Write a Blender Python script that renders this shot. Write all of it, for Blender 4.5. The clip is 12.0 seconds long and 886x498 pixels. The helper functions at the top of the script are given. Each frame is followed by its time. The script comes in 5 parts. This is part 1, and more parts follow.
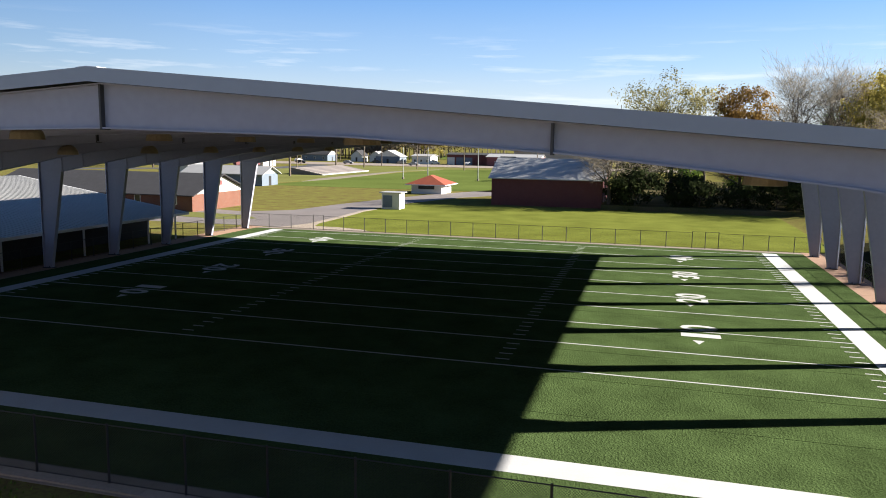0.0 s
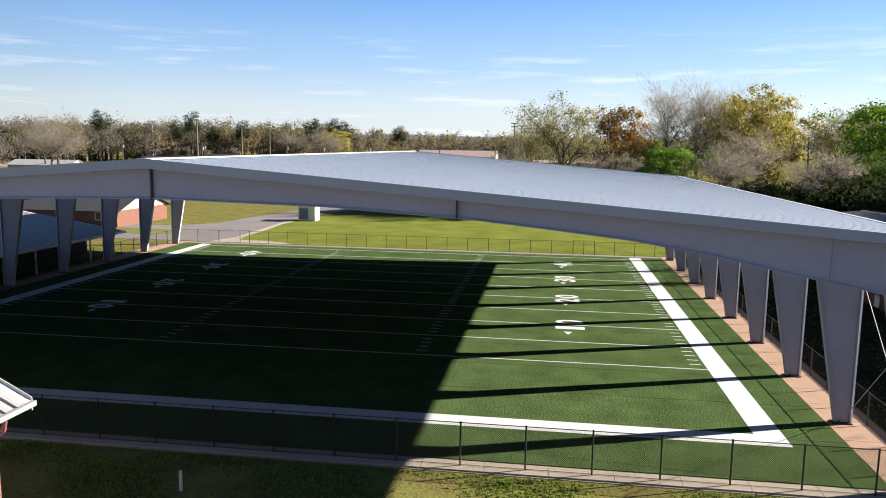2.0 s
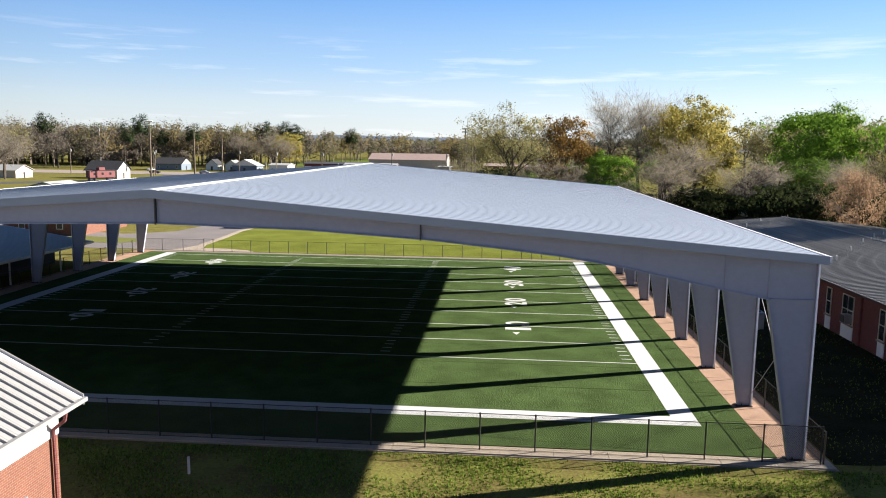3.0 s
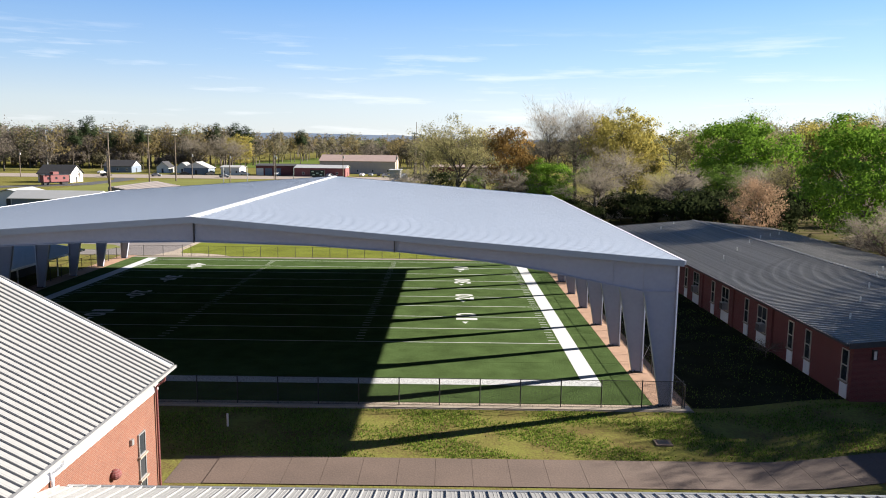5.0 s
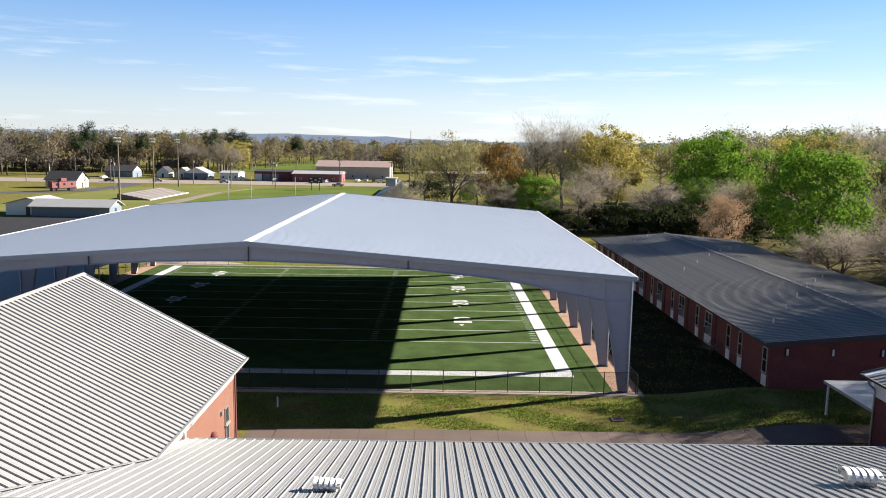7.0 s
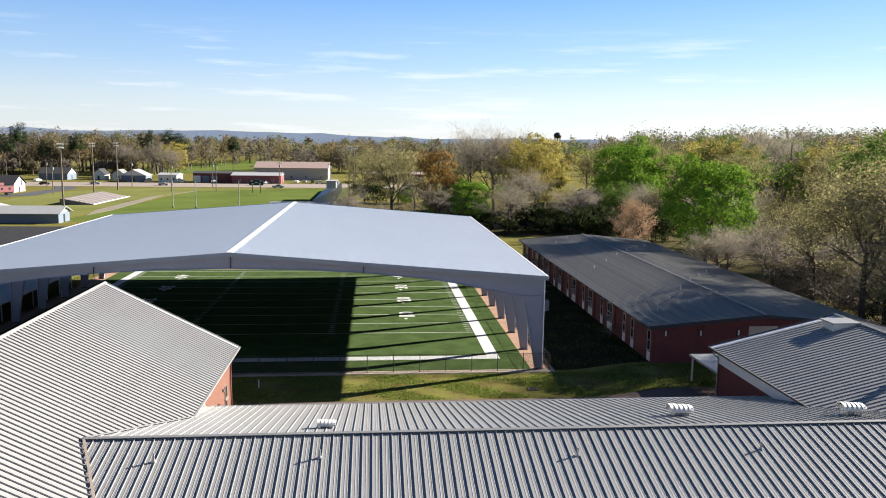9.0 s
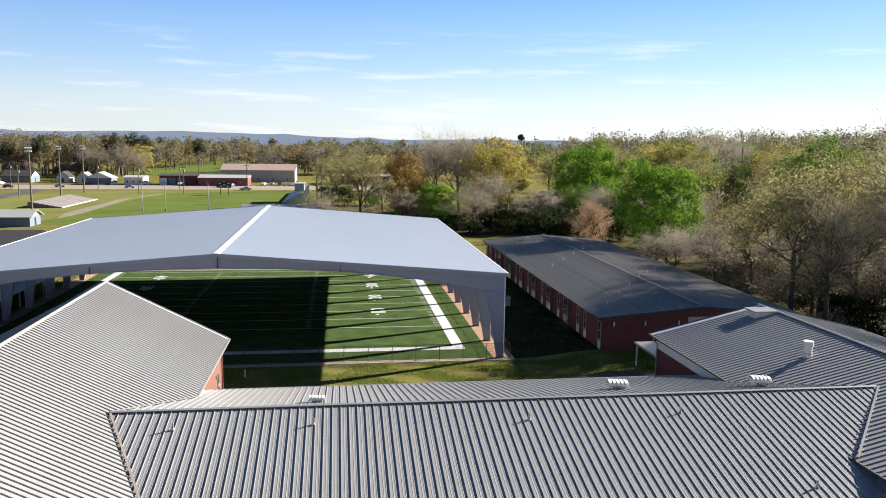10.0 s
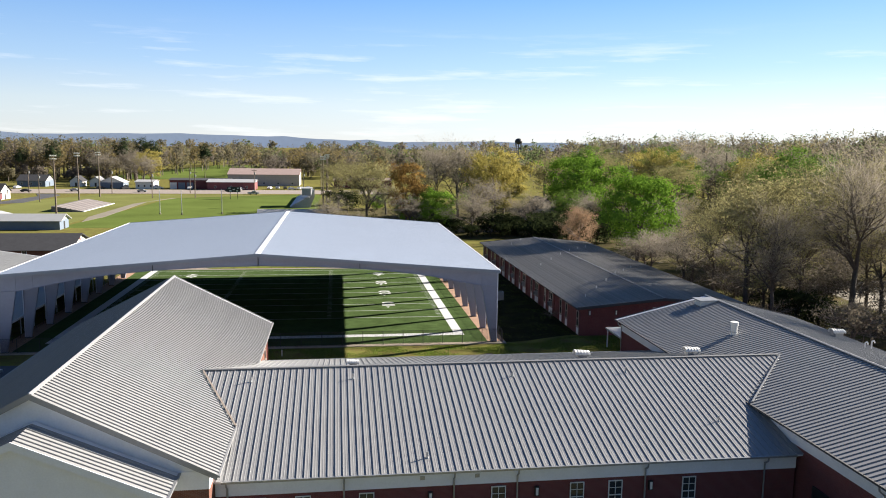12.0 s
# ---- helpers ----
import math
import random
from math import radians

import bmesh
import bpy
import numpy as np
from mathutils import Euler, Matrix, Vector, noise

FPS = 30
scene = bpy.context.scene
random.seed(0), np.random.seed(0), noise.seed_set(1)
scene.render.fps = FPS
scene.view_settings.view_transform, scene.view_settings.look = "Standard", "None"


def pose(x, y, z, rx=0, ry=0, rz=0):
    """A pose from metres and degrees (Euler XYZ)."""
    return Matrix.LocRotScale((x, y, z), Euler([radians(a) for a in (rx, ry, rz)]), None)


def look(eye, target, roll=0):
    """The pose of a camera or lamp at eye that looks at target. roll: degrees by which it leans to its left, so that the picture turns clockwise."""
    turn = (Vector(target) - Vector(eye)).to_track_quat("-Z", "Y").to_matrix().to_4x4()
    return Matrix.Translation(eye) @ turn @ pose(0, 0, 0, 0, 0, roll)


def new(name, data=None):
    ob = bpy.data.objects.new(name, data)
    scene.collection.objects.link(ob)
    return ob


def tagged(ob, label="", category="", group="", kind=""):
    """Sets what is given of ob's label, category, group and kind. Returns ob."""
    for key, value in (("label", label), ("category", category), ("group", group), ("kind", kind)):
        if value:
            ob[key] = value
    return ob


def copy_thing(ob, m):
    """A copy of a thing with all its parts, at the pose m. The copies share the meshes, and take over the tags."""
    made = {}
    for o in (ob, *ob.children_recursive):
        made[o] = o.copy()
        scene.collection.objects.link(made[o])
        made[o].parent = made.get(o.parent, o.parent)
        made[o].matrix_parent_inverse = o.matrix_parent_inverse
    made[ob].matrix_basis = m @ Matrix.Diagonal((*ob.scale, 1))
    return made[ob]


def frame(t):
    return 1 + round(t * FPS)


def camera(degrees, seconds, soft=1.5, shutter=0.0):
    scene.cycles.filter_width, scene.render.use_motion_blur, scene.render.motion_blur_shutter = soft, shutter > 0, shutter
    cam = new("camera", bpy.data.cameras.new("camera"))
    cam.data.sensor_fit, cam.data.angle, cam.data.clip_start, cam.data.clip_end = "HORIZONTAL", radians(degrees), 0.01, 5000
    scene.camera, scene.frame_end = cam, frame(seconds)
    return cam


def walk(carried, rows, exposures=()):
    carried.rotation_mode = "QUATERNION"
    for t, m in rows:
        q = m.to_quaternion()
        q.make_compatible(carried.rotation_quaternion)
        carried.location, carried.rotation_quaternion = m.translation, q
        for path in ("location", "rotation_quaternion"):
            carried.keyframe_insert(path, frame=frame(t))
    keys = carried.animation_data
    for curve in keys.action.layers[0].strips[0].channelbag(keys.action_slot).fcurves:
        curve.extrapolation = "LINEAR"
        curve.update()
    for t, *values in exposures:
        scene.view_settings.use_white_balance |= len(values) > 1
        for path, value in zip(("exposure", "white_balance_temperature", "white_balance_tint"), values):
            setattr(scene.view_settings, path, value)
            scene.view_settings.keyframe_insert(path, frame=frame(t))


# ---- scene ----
cam = camera(61.2, 12.0, soft=1.0)
PATH = [
    (0, (14.198, -31.499, 9.627), (13.672, -29.59, 9.348), 0.9),
    (0.2, (14.62, -33.35, 9.95), (14.126, -31.432, 9.674), 0.85),
    (0.5, (15.186, -35.178, 10.244), (14.719, -33.253, 9.971), 0.9),
    (1.0, (15.459, -37.729, 10.763), (15.055, -35.789, 10.492), 0.9),
    (1.5, (15.359, -39.666, 11.347), (15.015, -37.715, 11.075), 0.9),
    (2, (15.331, -41.786, 12.11), (15.057, -39.824, 11.836), 0.82),
    (2.5, (15.355, -44.191, 12.738), (15.149, -42.22, 12.467), 0.8),
    (3, (15.405, -46.952, 13.513), (15.259, -44.976, 13.242), 0.8),
    (3.5, (15.416, -49.949, 14.113), (15.322, -47.97, 13.838), 0.6),
    (5.5, (14.912, -61.659, 16.49), (14.914, -59.678, 16.213), 0.7),
    (6, (14.732, -64.467, 17.158), (14.738, -62.485, 16.884), 0.7),
    (6.5, (14.445, -67.289, 17.875), (14.455, -65.308, 17.602), 0.9),
    (8.5, (13.27, -79.648, 21.098), (13.38, -77.67, 20.819), 0.7),
    (9, (12.865, -82.977, 21.478), (13.051, -81.006, 21.197), 0.8),
    (9.5, (12.347, -86.332, 21.877), (12.606, -84.368, 21.598), 0.7),
    (10, (11.813, -89.765, 22.379), (12.09, -87.804, 22.101), 0.8),
    (10.5, (11.18, -93.301, 22.971), (11.46, -91.34, 22.694), 0.7),
    (11, (10.455, -96.894, 23.53), (10.737, -94.934, 23.251), 0.8),
    (11.5, (9.776, -100.577, 23.998), (10.061, -98.617, 23.72), 0.8),
    (12, (9.237, -104.309, 24.327), (9.518, -102.348, 24.054), 0.8),
]
walk(cam, [(t, look(eye, target, roll)) for t, eye, target, roll in PATH])

# ---- world and sun ----
SUN_DIR = Vector((0.933, 0.36, 0.0)).normalized()
SUN_ELEV = radians(23.6)
scene.view_settings.exposure = 1.75
world = bpy.data.worlds.new("world")
scene.world = world
world.use_nodes = True
wn, wl = world.node_tree.nodes, world.node_tree.links
bg = wn["Background"]
sky = wn.new("ShaderNodeTexSky")
sky.sky_type = "NISHITA"
sky.sun_disc = False
sky.sun_elevation = SUN_ELEV
sky.sun_rotation = math.atan2(SUN_DIR.x, SUN_DIR.y)
sky.altitude = 100
sky.air_density, sky.dust_density, sky.ozone_density = 1.0, 0.15, 3.0
bg.inputs["Strength"].default_value = 0.05
# clear spring sky: pale at the horizon, with thin cirrus streaks low down
wtc, wmap, wnz = wn.new("ShaderNodeTexCoord"), wn.new("ShaderNodeMapping"), wn.new("ShaderNodeTexNoise")
wsep, wgrad, wblend = wn.new("ShaderNodeSeparateXYZ"), wn.new("ShaderNodeValToRGB"), wn.new("ShaderNodeMix")
wl.new(wtc.outputs["Generated"], wsep.inputs[0])
wl.new(wsep.outputs["Z"], wgrad.inputs["Fac"])
ramp = wgrad.color_ramp
ramp.elements[0].position, ramp.elements[0].color = 0.0, (0.68, 0.71, 0.75, 1)
ramp.elements[1].position, ramp.elements[1].color = 1.0, (0.02, 0.055, 0.17, 1)
for at, col in ((0.05, (0.60, 0.69, 0.78, 1)), (0.10, (0.375, 0.56, 0.82, 1)), (0.19, (0.155, 0.37, 0.78, 1)), (0.30, (0.065, 0.155, 0.38, 1)), (0.5, (0.03, 0.08, 0.22, 1))):
    ramp.elements.new(at).color = col
wscale = wn.new("ShaderNodeVectorMath")
wscale.operation = "SCALE"
wl.new(wgrad.outputs["Color"], wscale.inputs[0])
# the sky is paler towards the sun in the east and deepens away from it
wdot, wside, wfit = wn.new("ShaderNodeVectorMath"), wn.new("ShaderNodeValToRGB"), wn.new("ShaderNodeMapRange")
wdot.operation = "DOT_PRODUCT"
wdot.inputs[1].default_value = SUN_DIR
wl.new(wtc.outputs["Generated"], wdot.inputs[0])
wfit.inputs["From Min"].default_value = -1.0
wl.new(wdot.outputs["Value"], wfit.inputs["Value"])
wl.new(wfit.outputs["Result"], wside.inputs["Fac"])
wside.color_ramp.elements[0].color, wside.color_ramp.elements[1].color = (0.33, 0.33, 0.33, 1), (0.9, 0.9, 0.9, 1)
for at, v in ((0.27, 0.5), (0.42, 0.68), (0.68, 0.78), (0.9, 0.88)):
    wside.color_ramp.elements.new(at).color = (v, v, v, 1)
wmulti = wn.new("ShaderNodeMath")
wmulti.operation = "MULTIPLY"
wmulti.inputs[1].default_value = 10.0
wl.new(wside.outputs["Color"], wmulti.inputs[0])
wl.new(wmulti.outputs[0], wscale.inputs["Scale"])
wblend.data_type = "RGBA"
wblend.inputs[0].default_value = 0.8
wl.new(sky.outputs["Color"], wblend.inputs[6])
wl.new(wscale.outputs[0], wblend.inputs[7])
wmap.inputs["Scale"].default_value = (2.4, 2.4, 30.0)
wmap.inputs["Location"].default_value = (1.3, 0.4, 0.2)
wnz.inputs["Scale"].default_value, wnz.inputs["Detail"].default_value, wnz.inputs["Roughness"].default_value = 2.2, 8, 0.6
wl.new(wtc.outputs["Generated"], wmap.inputs["Vector"])
wl.new(wmap.outputs["Vector"], wnz.inputs["Vector"])
wr, wband, wmul, wmix = wn.new("ShaderNodeValToRGB"), wn.new("ShaderNodeValToRGB"), wn.new("ShaderNodeMath"), wn.new("ShaderNodeMix")
wr.color_ramp.elements[0].position, wr.color_ramp.elements[1].position = 0.535, 0.9
wl.new(wnz.outputs["Fac"], wr.inputs["Fac"])
wl.new(wsep.outputs["Z"], wband.inputs["Fac"])
e = wband.color_ramp.elements
e[0].position, e[1].position = 0.0, 0.15
e[0].color, e[1].color = (1, 1, 1, 1), (0, 0, 0, 1)
wband.color_ramp.elements.new(0.11).color = (0.9, 0.9, 0.9, 1)
wmul.operation = "MULTIPLY"
wl.new(wr.outputs["Color"], wmul.inputs[0])
wl.new(wband.outputs["Color"], wmul.inputs[1])
wmix.data_type = "RGBA"
wl.new(wmul.outputs[0], wmix.inputs[0])
wl.new(wblend.outputs[2], wmix.inputs[6])
wmix.inputs[7].default_value = (7.2, 7.3, 7.5, 1)
wl.new(wmix.outputs[2], bg.inputs["Color"])
sun = new("sun", bpy.data.lights.new("sun", "SUN"))
sun.data.energy, sun.data.angle, sun.data.color = 5.0, radians(0.5), (1.0, 0.925, 0.83)
to_sun = Vector((SUN_DIR.x * math.cos(SUN_ELEV), SUN_DIR.y * math.cos(SUN_ELEV), math.sin(SUN_ELEV)))
sun.matrix_world = look(to_sun * 300, (0, 0, 0))


# ---- materials ----
def mat(name, base, rough=0.7, metal=0.0, var=0.15, scale=2.0, fine=30.0, bump=0.0, second=None, coord="Object", spec=0.5):
    """A surface with two scales of variation; second is a colour that stains run towards."""
    m = bpy.data.materials.new(name)
    m.use_nodes = True
    n, l = m.node_tree.nodes, m.node_tree.links
    b = n["Principled BSDF"]
    b.inputs["Roughness"].default_value = rough
    b.inputs["Metallic"].default_value = metal
    b.inputs["Specular IOR Level"].default_value = spec
    tc = n.new("ShaderNodeTexCoord")
    n1, n2 = n.new("ShaderNodeTexNoise"), n.new("ShaderNodeTexNoise")
    n1.inputs["Scale"].default_value, n2.inputs["Scale"].default_value = scale, fine
    n1.inputs["Detail"].default_value = n2.inputs["Detail"].default_value = 5
    for q in (n1, n2):
        l.new(tc.outputs[coord], q.inputs["Vector"])
    add = n.new("ShaderNodeMath")
    add.operation = "ADD"
    l.new(n1.outputs["Fac"], add.inputs[0])
    l.new(n2.outputs["Fac"], add.inputs[1])
    ramp = n.new("ShaderNodeValToRGB")
    half = n.new("ShaderNodeMath")
    half.operation = "MULTIPLY"
    half.inputs[1].default_value = 0.5
    l.new(add.outputs[0], half.inputs[0])
    l.new(half.outputs[0], ramp.inputs["Fac"])
    dark = second or tuple(c * (1 - var) for c in base)
    lite = tuple(min(1, c * (1 + var)) for c in base)
    e = ramp.color_ramp.elements
    e[0].position, e[1].position = 0.36, 0.64
    e[0].color, e[1].color = (*dark, 1), (*lite, 1)
    l.new(ramp.outputs["Color"], b.inputs["Base Color"])
    if bump:
        bp = n.new("ShaderNodeBump")
        bp.inputs["Strength"].default_value = bump
        bp.inputs["Distance"].default_value = 0.05
        l.new(n2.outputs["Fac"], bp.inputs["Height"])
        l.new(bp.outputs["Normal"], b.inputs["Normal"])
    return m


def brick_mat(name, c1, c2, mortar):
    m = bpy.data.materials.new(name)
    m.use_nodes = True
    n, l = m.node_tree.nodes, m.node_tree.links
    b = n["Principled BSDF"]
    b.inputs["Roughness"].default_value = 0.9
    tc = n.new("ShaderNodeTexCoord")
    sep, com, ad = n.new("ShaderNodeSeparateXYZ"), n.new("ShaderNodeCombineXYZ"), n.new("ShaderNodeMath")
    l.new(tc.outputs["Object"], sep.inputs[0])
    l.new(sep.outputs["X"], ad.inputs[0])
    l.new(sep.outputs["Y"], ad.inputs[1])
    l.new(ad.outputs[0], com.inputs["X"])
    l.new(sep.outputs["Z"], com.inputs["Y"])
    br = n.new("ShaderNodeTexBrick")
    br.inputs["Color1"].default_value, br.inputs["Color2"].default_value = (*c1, 1), (*c2, 1)
    br.inputs["Mortar"].default_value = (*mortar, 1)
    br.inputs["Scale"].default_value = 1.0
    br.inputs["Brick Width"].default_value, br.inputs["Row Height"].default_value = 0.21, 0.075
    br.inputs["Mortar Size"].default_value = 0.006
    l.new(com.outputs[0], br.inputs["Vector"])
    nz, mx = n.new("ShaderNodeTexNoise"), n.new("ShaderNodeMix")
    nz.inputs["Scale"].default_value = 0.8
    nz.inputs["Detail"].default_value = 6
    l.new(tc.outputs["Object"], nz.inputs["Vector"])
    mx.data_type, mx.blend_type = "RGBA", "MULTIPLY"
    mx.inputs[0].default_value = 0.5
    l.new(br.outputs["Color"], mx.inputs[6])
    gr = n.new("ShaderNodeValToRGB")
    gr.color_ramp.elements[0].color, gr.color_ramp.elements[1].color = (0.55, 0.55, 0.55, 1), (1.2, 1.2, 1.2, 1)
    l.new(nz.outputs["Fac"], gr.inputs["Fac"])
    l.new(gr.outputs["Color"], mx.inputs[7])
    l.new(mx.outputs[2], b.inputs["Base Color"])
    bp = n.new("ShaderNodeBump")
    bp.inputs["Strength"].default_value, bp.inputs["Distance"].default_value = 0.4, 0.01
    l.new(br.outputs["Fac"], bp.inputs["Height"])
    bp.invert = True
    l.new(bp.outputs["Normal"], b.inputs["Normal"])
    return m


M_GROUND = mat("meadow_grass", (0.135, 0.14, 0.036), 0.95, var=0.3, scale=0.5, fine=7, bump=0.6, second=(0.115, 0.085, 0.038), spec=0.0)
M_TURF = mat("turf", (0.060, 0.092, 0.034), 0.95, var=0.3, scale=0.5, fine=14, bump=1.0, spec=0.0)
M_PAINT = mat("field_paint", (0.50, 0.51, 0.52), 0.8, var=0.06, scale=1, fine=20)
M_CLAY = mat("clay_concrete", (0.352, 0.215, 0.14), 0.9, var=0.15, scale=0.7, fine=12, bump=0.2)
M_CONC = mat("concrete", (0.252, 0.207, 0.171), 0.9, var=0.18, scale=0.5, fine=14, bump=0.2)
M_WALKWAY = mat("walkway_concrete", (0.11, 0.077, 0.0605), 0.9, var=0.2, scale=0.3, fine=10, bump=0.2)
M_PATH = mat("pale_concrete", (0.33, 0.275, 0.215), 0.9, var=0.15, scale=0.5, fine=12, bump=0.2)
M_DRIVE = mat("worn_asphalt", (0.16, 0.14, 0.132), 0.9, var=0.18, scale=0.2, fine=12)
M_ASPHALT = mat("asphalt", (0.049, 0.049, 0.0525), 0.9, var=0.2, scale=0.2, fine=15)
M_STEEL = mat("painted_steel", (0.315, 0.325, 0.40), 0.55, var=0.05, scale=0.4, fine=4)
M_PROOF = mat("pavilion_roof_metal", (0.285, 0.32, 0.378), 0.42, 0.0, var=0.04, scale=0.15, fine=1.2)
M_TRIM = mat("white_trim", (0.72, 0.73, 0.76), 0.5, var=0.05, scale=1, fine=10)
M_DARK = mat("dark_metal", (0.02, 0.02, 0.022), 0.5, var=0.2, scale=2, fine=12)
M_ROOF = mat("grey_roof_metal", (0.258, 0.257, 0.253), 0.42, 0.0, var=0.08, scale=0.3, fine=5)
M_DROOF = mat("weathered_roof_metal", (0.215, 0.21, 0.2), 0.5, 0.0, var=0.3, scale=0.35, fine=3)
M_BRICK = brick_mat("red_brick", (0.171, 0.0605, 0.0341), (0.143, 0.0484, 0.0286), (0.204, 0.154, 0.121))
M_BRICKD = brick_mat("dark_red_brick", (0.165, 0.04, 0.038), (0.12, 0.029, 0.03), (0.19, 0.105, 0.095))
M_BLUEWALL = mat("blue_siding", (0.13, 0.165, 0.21), 0.7, var=0.1, scale=1, fine=8)
M_TAN = mat("tan_siding", (0.47, 0.41, 0.35), 0.8, var=0.08, scale=0.5, fine=8)
M_TANROOF = mat("tan_metal_roof", (0.34, 0.25, 0.215), 0.6, var=0.1, scale=0.5, fine=6)
M_REDROOF = mat("red_roof", (0.275, 0.0715, 0.033), 0.6, var=0.12, scale=1, fine=8)
M_REDPAINT = mat("faded_red_paint", (0.198, 0.06, 0.06), 0.7, var=0.15, scale=1, fine=8)
M_SHINGLE = mat("dark_shingles", (0.0315, 0.0315, 0.035), 0.9, var=0.2, scale=1, fine=12, bump=0.3)
M_WHITE = mat("white_siding", (0.637, 0.629, 0.595), 0.7, var=0.06, scale=1, fine=9)
M_FIELDG = mat("sports_grass", (0.105, 0.138, 0.036), 0.95, var=0.2, scale=0.06, fine=2, spec=0.0)
M_MEADOW = mat("dry_meadow", (0.155, 0.162, 0.055), 0.95, var=0.2, scale=0.05, fine=2, spec=0.0)
M_LAWN = mat("spring_lawn", (0.14, 0.158, 0.033), 0.95, var=0.25, scale=0.25, fine=8, bump=0.5, spec=0.0)
M_DIRT = mat("pale_dirt", (0.185, 0.16, 0.112), 0.95, var=0.2, scale=0.2, fine=5)
M_BARK = mat("bark", (0.084, 0.0665, 0.0525), 0.95, var=0.3, scale=2, fine=14, bump=0.5)
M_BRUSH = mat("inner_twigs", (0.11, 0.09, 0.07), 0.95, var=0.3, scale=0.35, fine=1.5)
M_TWIG = mat("twigs", (0.27, 0.222, 0.185), 0.95, var=0.25, scale=1, fine=6)
M_WOODPOLE = mat("pole_wood", (0.154, 0.119, 0.091), 0.9, var=0.25, scale=2, fine=14)
M_GALV = mat("galvanised", (0.336, 0.343, 0.35), 0.45, 0.6, var=0.12, scale=2, fine=14)
M_LAMP = mat("lamp_dome", (0.372, 0.282, 0.162), 0.45, 0.2, var=0.12, scale=3, fine=14)
M_PURLIN = mat("purlin_steel", (0.05, 0.05, 0.055), 0.6, var=0.1, scale=2, fine=14)
# underside near black: deep shade below the pavilion roof is put into this colour
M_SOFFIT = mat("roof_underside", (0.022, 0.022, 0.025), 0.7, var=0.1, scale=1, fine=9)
M_SHADE_STRIP = mat("painted_ground_shade", (0.026, 0.026, 0.014), 0.95, var=0.3, scale=0.6, fine=8, bump=0.6, spec=0.0)
M_LITTER_SHADE = mat("litter_with_shade", (0.0935, 0.0715, 0.0468), 0.95, var=0.3, scale=0.25, fine=6, bump=0.5, second=(0.066, 0.0715, 0.022), spec=0.0)
M_SHEETROOF = mat("light_sheet_roof", (0.384, 0.384, 0.372), 0.5, 0.0, var=0.06, scale=0.5, fine=6)


def leaf_mat(name, base, spread=0.22, through_light=0.35):
    m = bpy.data.materials.new(name)
    m.use_nodes = True
    n, l = m.node_tree.nodes, m.node_tree.links
    n.remove(n["Principled BSDF"])
    geo, ramp = n.new("ShaderNodeNewGeometry"), n.new("ShaderNodeValToRGB")
    l.new(geo.outputs["Random Per Island"], ramp.inputs["Fac"])
    e = ramp.color_ramp.elements
    e[0].color = (*[c * (1 - spread) for c in base], 1)
    e[1].color = (*[min(1, c * (1 + spread)) for c in base], 1)
    d, t, mx = n.new("ShaderNodeBsdfDiffuse"), n.new("ShaderNodeBsdfTranslucent"), n.new("ShaderNodeMixShader")
    mx.inputs[0].default_value = through_light
    for q in (d, t):
        l.new(ramp.outputs["Color"], q.inputs["Color"])
    l.new(d.outputs[0], mx.inputs[1])
    l.new(t.outputs[0], mx.inputs[2])
    l.new(mx.outputs[0], n["Material Output"].inputs["Surface"])
    return m


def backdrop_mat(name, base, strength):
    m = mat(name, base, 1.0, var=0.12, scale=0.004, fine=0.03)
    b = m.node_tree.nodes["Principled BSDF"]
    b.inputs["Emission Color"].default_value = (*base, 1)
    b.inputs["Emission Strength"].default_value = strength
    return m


# distance haze painted as a blue base colour plus a faint glow
M_HILL_HAZE = backdrop_mat("hazed_hill", (0.19, 0.23, 0.31), 0.36)
L_GREEN = leaf_mat("leaves_fresh_green", (0.165, 0.28, 0.036), 0.3, 0.28)
L_DEEP = leaf_mat("leaves_green", (0.125, 0.20, 0.04))
L_OLIVE = leaf_mat("leaves_olive", (0.30, 0.272, 0.125), 0.3, 0.4)
L_YELLOW = leaf_mat("leaves_yellow_green", (0.35, 0.30, 0.085), 0.25, 0.4)
L_BROWN = leaf_mat("leaves_bronze", (0.244, 0.151, 0.0493))
L_PINK = leaf_mat("blossom_pink", (0.33, 0.225, 0.145), 0.25, 0.45)
L_GREY = leaf_mat("buds_grey_brown", (0.115, 0.1, 0.075))
# evergreen leaf colour darkened to carry the heavy shade among the shrubs
L_SHRUB = leaf_mat("shaded_evergreen_leaves", (0.034, 0.044, 0.018))
W_OLIVE = leaf_mat("far_olive", (0.175, 0.158, 0.098), 0.15, 0.5)
W_GREY = leaf_mat("far_bare", (0.165, 0.142, 0.116), 0.15, 0.5)
W_GOLD = leaf_mat("far_golden", (0.215, 0.172, 0.08), 0.15, 0.5)
W_GREEN = leaf_mat("far_green", (0.13, 0.16, 0.07), 0.15, 0.5)
L_TWIG = leaf_mat("fine_twigs", (0.29, 0.255, 0.20), 0.3, 0.5)
L_PINE = leaf_mat("pine_needles", (0.0348, 0.0493, 0.0232), through_light=0.15)
M_GLASS = mat("window_glass", (0.03, 0.035, 0.04), 0.08, var=0.2, scale=1, fine=3)


# ---- builders ----
def part(name, bm, material, parent=None, label=""):
    me = bpy.data.meshes.new(name)
    bm.to_mesh(me)
    bm.free()
    me.materials.append(material)
    ob = new(name, me)
    if parent:
        ob.parent = parent
    if label:
        ob["label"] = label
    return ob


